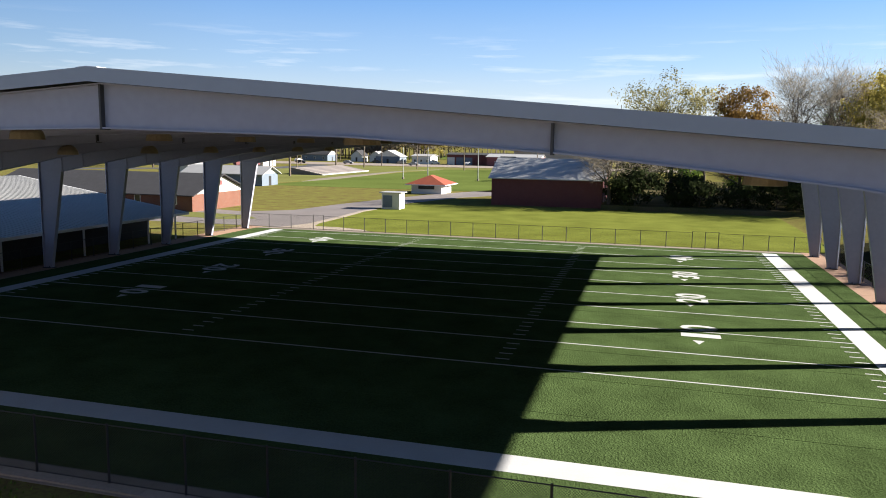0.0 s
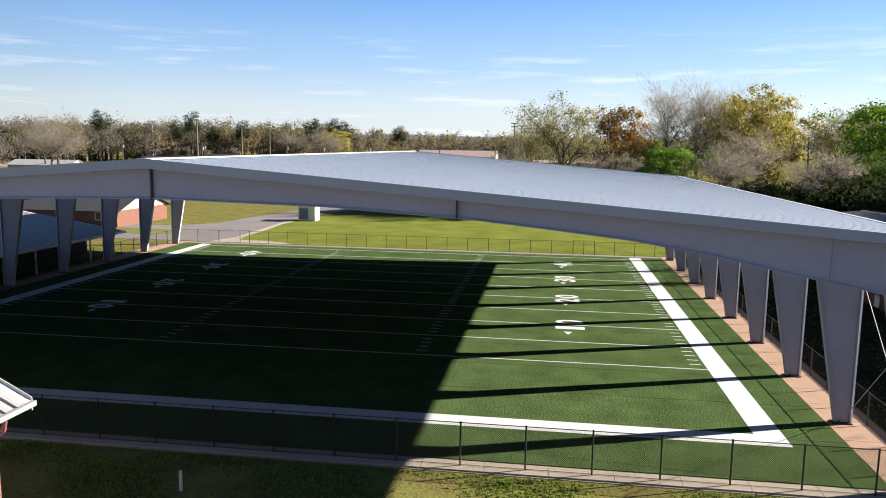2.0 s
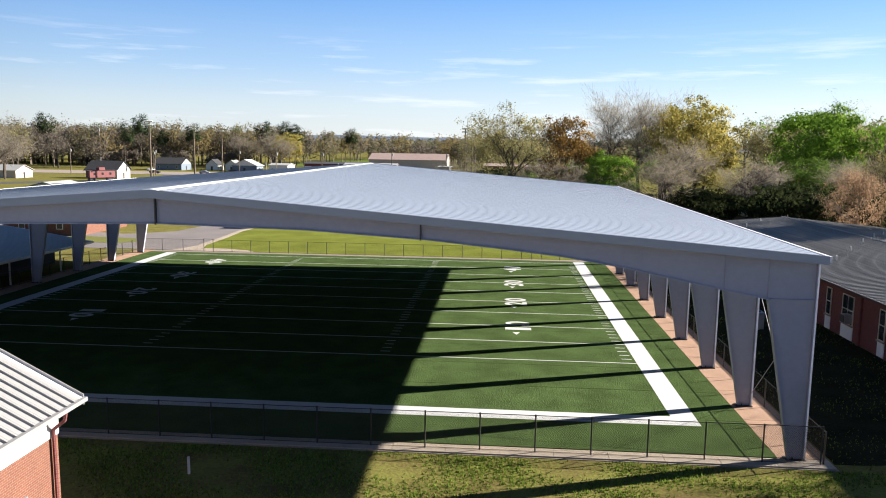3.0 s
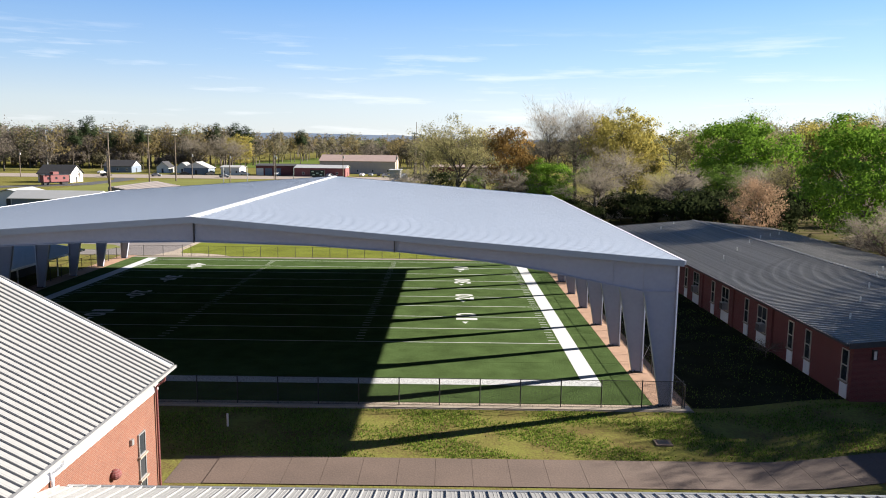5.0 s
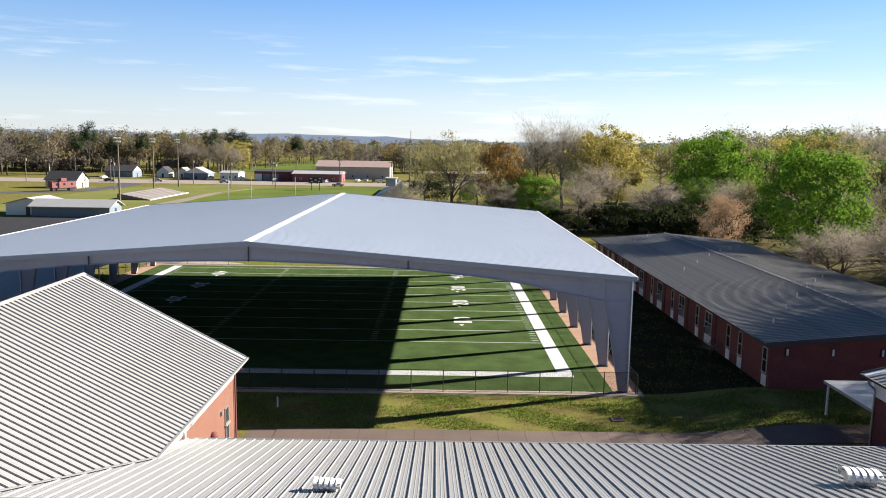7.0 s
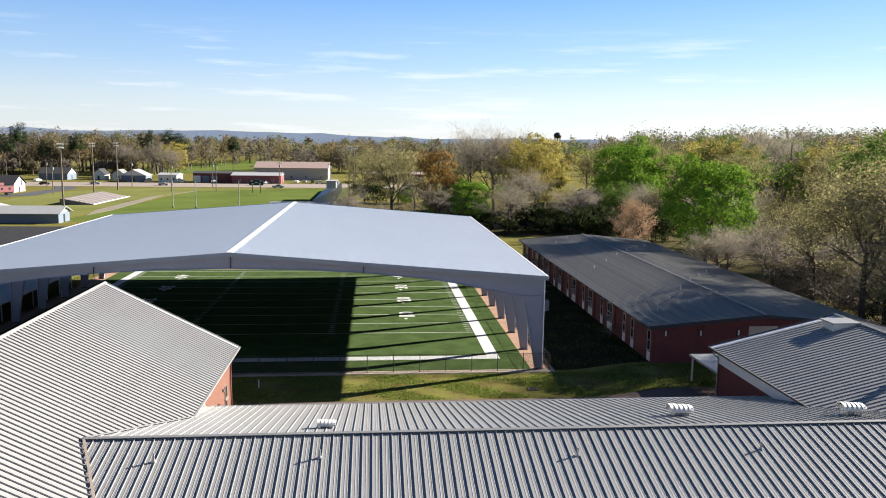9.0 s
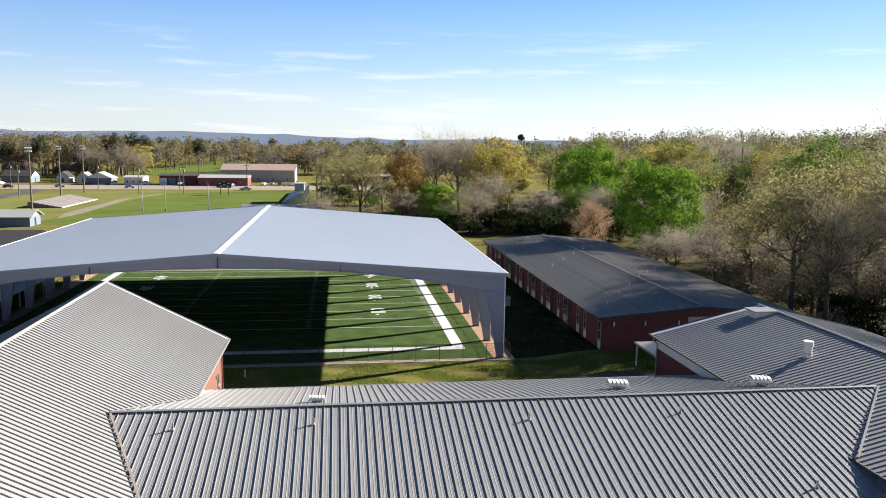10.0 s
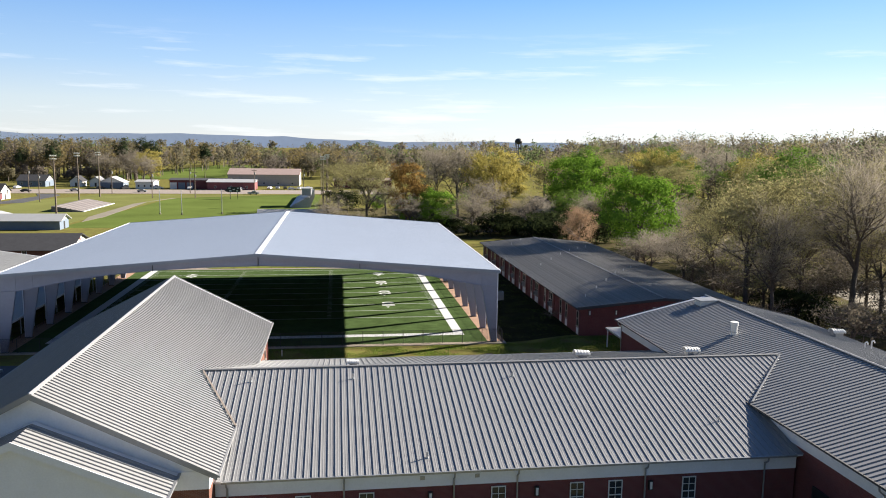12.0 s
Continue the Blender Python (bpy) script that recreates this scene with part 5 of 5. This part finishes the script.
# trees along the main road to the west
for x, y, t, s in ((-158, 205, T_BARE, 1.3), (-170, 215, T_TALL, 0.9), (-150, 190, T_BARE, 1.1), (-185, 250, T_BUD, 1.0), (-178, 330, T_PINE, 0.78), (-164, 345, T_PINE, 0.7), (-150, 350, T_PINE, 0.82),
                   (-120, 380, T_PINE, 0.9), (-112, 392, T_PINE, 0.92), (-104, 386, T_PINE, 0.86), (-80, 430, T_PINE, 0.82), (-96, 330, T_BARE, 1.2), (-240, 360, T_PINE, 1.0),
                   (-98, 352, T_YELLOW, 0.95), (-108, 360, T_BARE, 1.4), (-122, 352, T_BARE, 1.3), (8, 200, T_SHRUB, 1.0), (14, 175, T_SHRUB, 1.2), (24, 172, T_GREEN, 0.4)):
    plant(t, x, y, (x * 7 + y * 3) % 360, s)


# ---- far woods and hills ----
def tree_shape(seed, n_leaf):
    """A tree one metre high and one wide: three-sided stem and limbs, and leaf clumps along them."""
    rg, nr = random.Random(seed), np.random.RandomState(seed)
    vs, fs, ends = [], [], []
    fork = rg.uniform(0.16, 0.3)
    tube(vs, fs, Vector((0, 0, -0.02)), Vector((0, 0, fork)), 0.026, 0.02, 3)
    tube(vs, fs, Vector((0, 0, fork)), Vector((rg.uniform(-0.04, 0.04), rg.uniform(-0.04, 0.04), 0.86)), 0.02, 0.006, 3)
    for k in range(11):
        a, z = k * 2.4 + rg.uniform(-0.4, 0.4), fork + (0.62 - fork) * k / 10
        out = rg.uniform(0.26, 0.5) * math.sqrt(max(0.15, 1 - ((z - 0.36) / 0.5) ** 2))
        tip = Vector((math.cos(a) * out, math.sin(a) * out, min(0.97, z + rg.uniform(0.08, 0.34))))
        knee = Vector((tip.x * 0.5, tip.y * 0.5, z + (tip.z - z) * 0.38))
        tube(vs, fs, Vector((0, 0, z)), knee, 0.011, 0.008, 3)
        tube(vs, fs, knee, tip, 0.008, 0.003, 3)
        ends += [tip, (tip + knee) / 2, knee + Vector((rg.uniform(-0.1, 0.1), rg.uniform(-0.1, 0.1), rg.uniform(0, 0.16)))]
    ends += [Vector((rg.uniform(-0.12, 0.12), rg.uniform(-0.12, 0.12), rg.uniform(0.72, 0.97))) for _ in range(6)]
    e = np.array(ends)
    own = nr.randint(0, len(e), n_leaf)
    c = e[own] + nr.normal(0, 0.055, (n_leaf, 3)) * nr.uniform(0.6, 1.3, (len(e), 1))[own]
    return np.array([tuple(v) for v in vs]), np.array(fs), c, c - np.array([0, 0, 0.45])


def woods(name, leaf, label, spots, per, size, seed):
    """One mesh of leaf clumps, and one of stems and limbs, for the trees at (x, y, radius, height, base)."""
    nr = np.random.RandomState(seed)
    shapes = [tree_shape(seed * 7 + k, per) for k in range(6)]
    tris, wood, wood_f, count = [], [], [], 0
    for x, y, rad, h, zb in spots:
        tv, tf, c, face = shapes[nr.randint(6)]
        a = nr.uniform(0, 6.283)
        turn = np.array([[math.cos(a), -math.sin(a), 0], [math.sin(a), math.cos(a), 0], [0, 0, 1]])
        grow = np.array([rad * 2, rad * 2, h])
        base = np.array([x, y, zb])
        far = math.hypot(x, y + 60)
        n = per if far < 680 and x < 60 else per // 2 if far < 680 else per // 4
        c, face = (c[:n] @ turn.T) * grow + base, face[:n] @ turn.T + nr.normal(0, 0.25, (n, 3))
        u = np.cross(face, nr.normal(0, 1, (n, 3)))
        u /= np.linalg.norm(u, axis=1)[:, None] + 1e-6
        w = np.cross(face, u)
        w /= np.linalg.norm(w, axis=1)[:, None] + 1e-6
        sz = size * max(0.6, far / 400) * (1 if n == per else 1.3) * nr.uniform(0.5, 1.3, (n, 1))
        tris.append(np.stack([c - u * sz, c + w * sz * 0.9, c + u * sz], 1).reshape(-1, 3))
        wood.append((tv @ turn.T) * grow + base)
        wood_f.append(tf + count)
        count += len(tv)
    tris = np.concatenate(tris)
    ob = raw(name, tris.tolist(), np.arange(len(tris)).reshape(-1, 3).tolist(), leaf)
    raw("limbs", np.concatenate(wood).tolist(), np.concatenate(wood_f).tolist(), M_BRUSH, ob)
    return tagged(ob, label, "woods", kind="stuff")


spots = {k: [] for k in "ogybp"}
rng = random.Random(12)


def belt(n, x0, x1, y0, y1, h0, h1, mix):
    for _ in range(n):
        x, y = rng.uniform(x0, x1), rng.uniform(y0, y1)
        h = rng.uniform(h0, h1)
        spots[rng.choice(mix)].append((x, y, h * rng.uniform(0.42, 0.66), h, max(0.0, min(x - 150, 500) * 0.022)))


belt(150, -420, -120, 385, 440, 20, 28, "ogbbobyobb")
belt(130, -560, -120, 430, 540, 20, 27, "ogbbobobbp")
belt(150, -700, -190, 330, 420, 14, 23, "obbygo")
belt(60, -420, -125, 366, 384, 6, 10, "bbo")
belt(50, -420, -200, 190, 330, 9, 17, "obb")
belt(130, -60, 160, 430, 640, 14, 23, "oobygb")
belt(80, -150, 260, 640, 900, 18, 26, "oobg")
belt(60, 100, 220, 140, 260, 17, 24, "oobbyg")
belt(140, 150, 460, 230, 420, 22, 29, "oobbyg")
belt(135, 150, 420, 60, 260, 20, 28, "oobbgb")
belt(80, 130, 400, -140, 60, 17, 25, "oobb")
belt(150, 220, 800, 400, 560, 29, 36, "oobbg")
belt(140, -1200, 1500, 640, 1100, 18, 32, "ooobyg")
belt(130, -1500, 1700, 1100, 2300, 20, 34, "oobgg")
for k in range(36):
    f = k / 35
    spots["ybobyo"[k % 6]].append((-122 + 24 * f + rng.uniform(-6, 6), 372 + 350 * f, 7.5, rng.uniform(19, 25), 0.0))
for key, leaf, nm in (("o", W_OLIVE, "olive"), ("g", W_GREEN, "green"), ("y", W_GOLD, "golden"), ("b", W_GREY, "bare grey-brown"), ("p", L_PINE, "dark pine")):
    woods("far_woods", leaf, "distant " + nm + " spring woodland", spots[key], 640, 0.54, ord(key))


def hills():
    vs, fs = [], []
    n = 120
    for k in range(n + 1):
        a = radians(-75 + 150 * k / n)
        x, y = 4300 * math.sin(a), 4300 * math.cos(a)
        h = 46 + 44 * (0.5 + 0.5 * noise.noise((k * 0.09, 3.1, 0))) + 14 * noise.noise((k * 0.5, 0.2, 5))
        h *= 0.9 if k < n * 0.52 else 0.7
        vs += [(x, y, -5), (x, y, h), (x * 1.05, y * 1.05, -5)]
    for k in range(n):
        i = 3 * k
        fs += [(i, i + 3, i + 4, i + 1), (i + 1, i + 4, i + 5, i + 2)]
    return tagged(raw("backdrop_hills", vs, fs, M_HILL_HAZE), "low wooded hills on the horizon with painted blue haze", "hills", kind="structure")


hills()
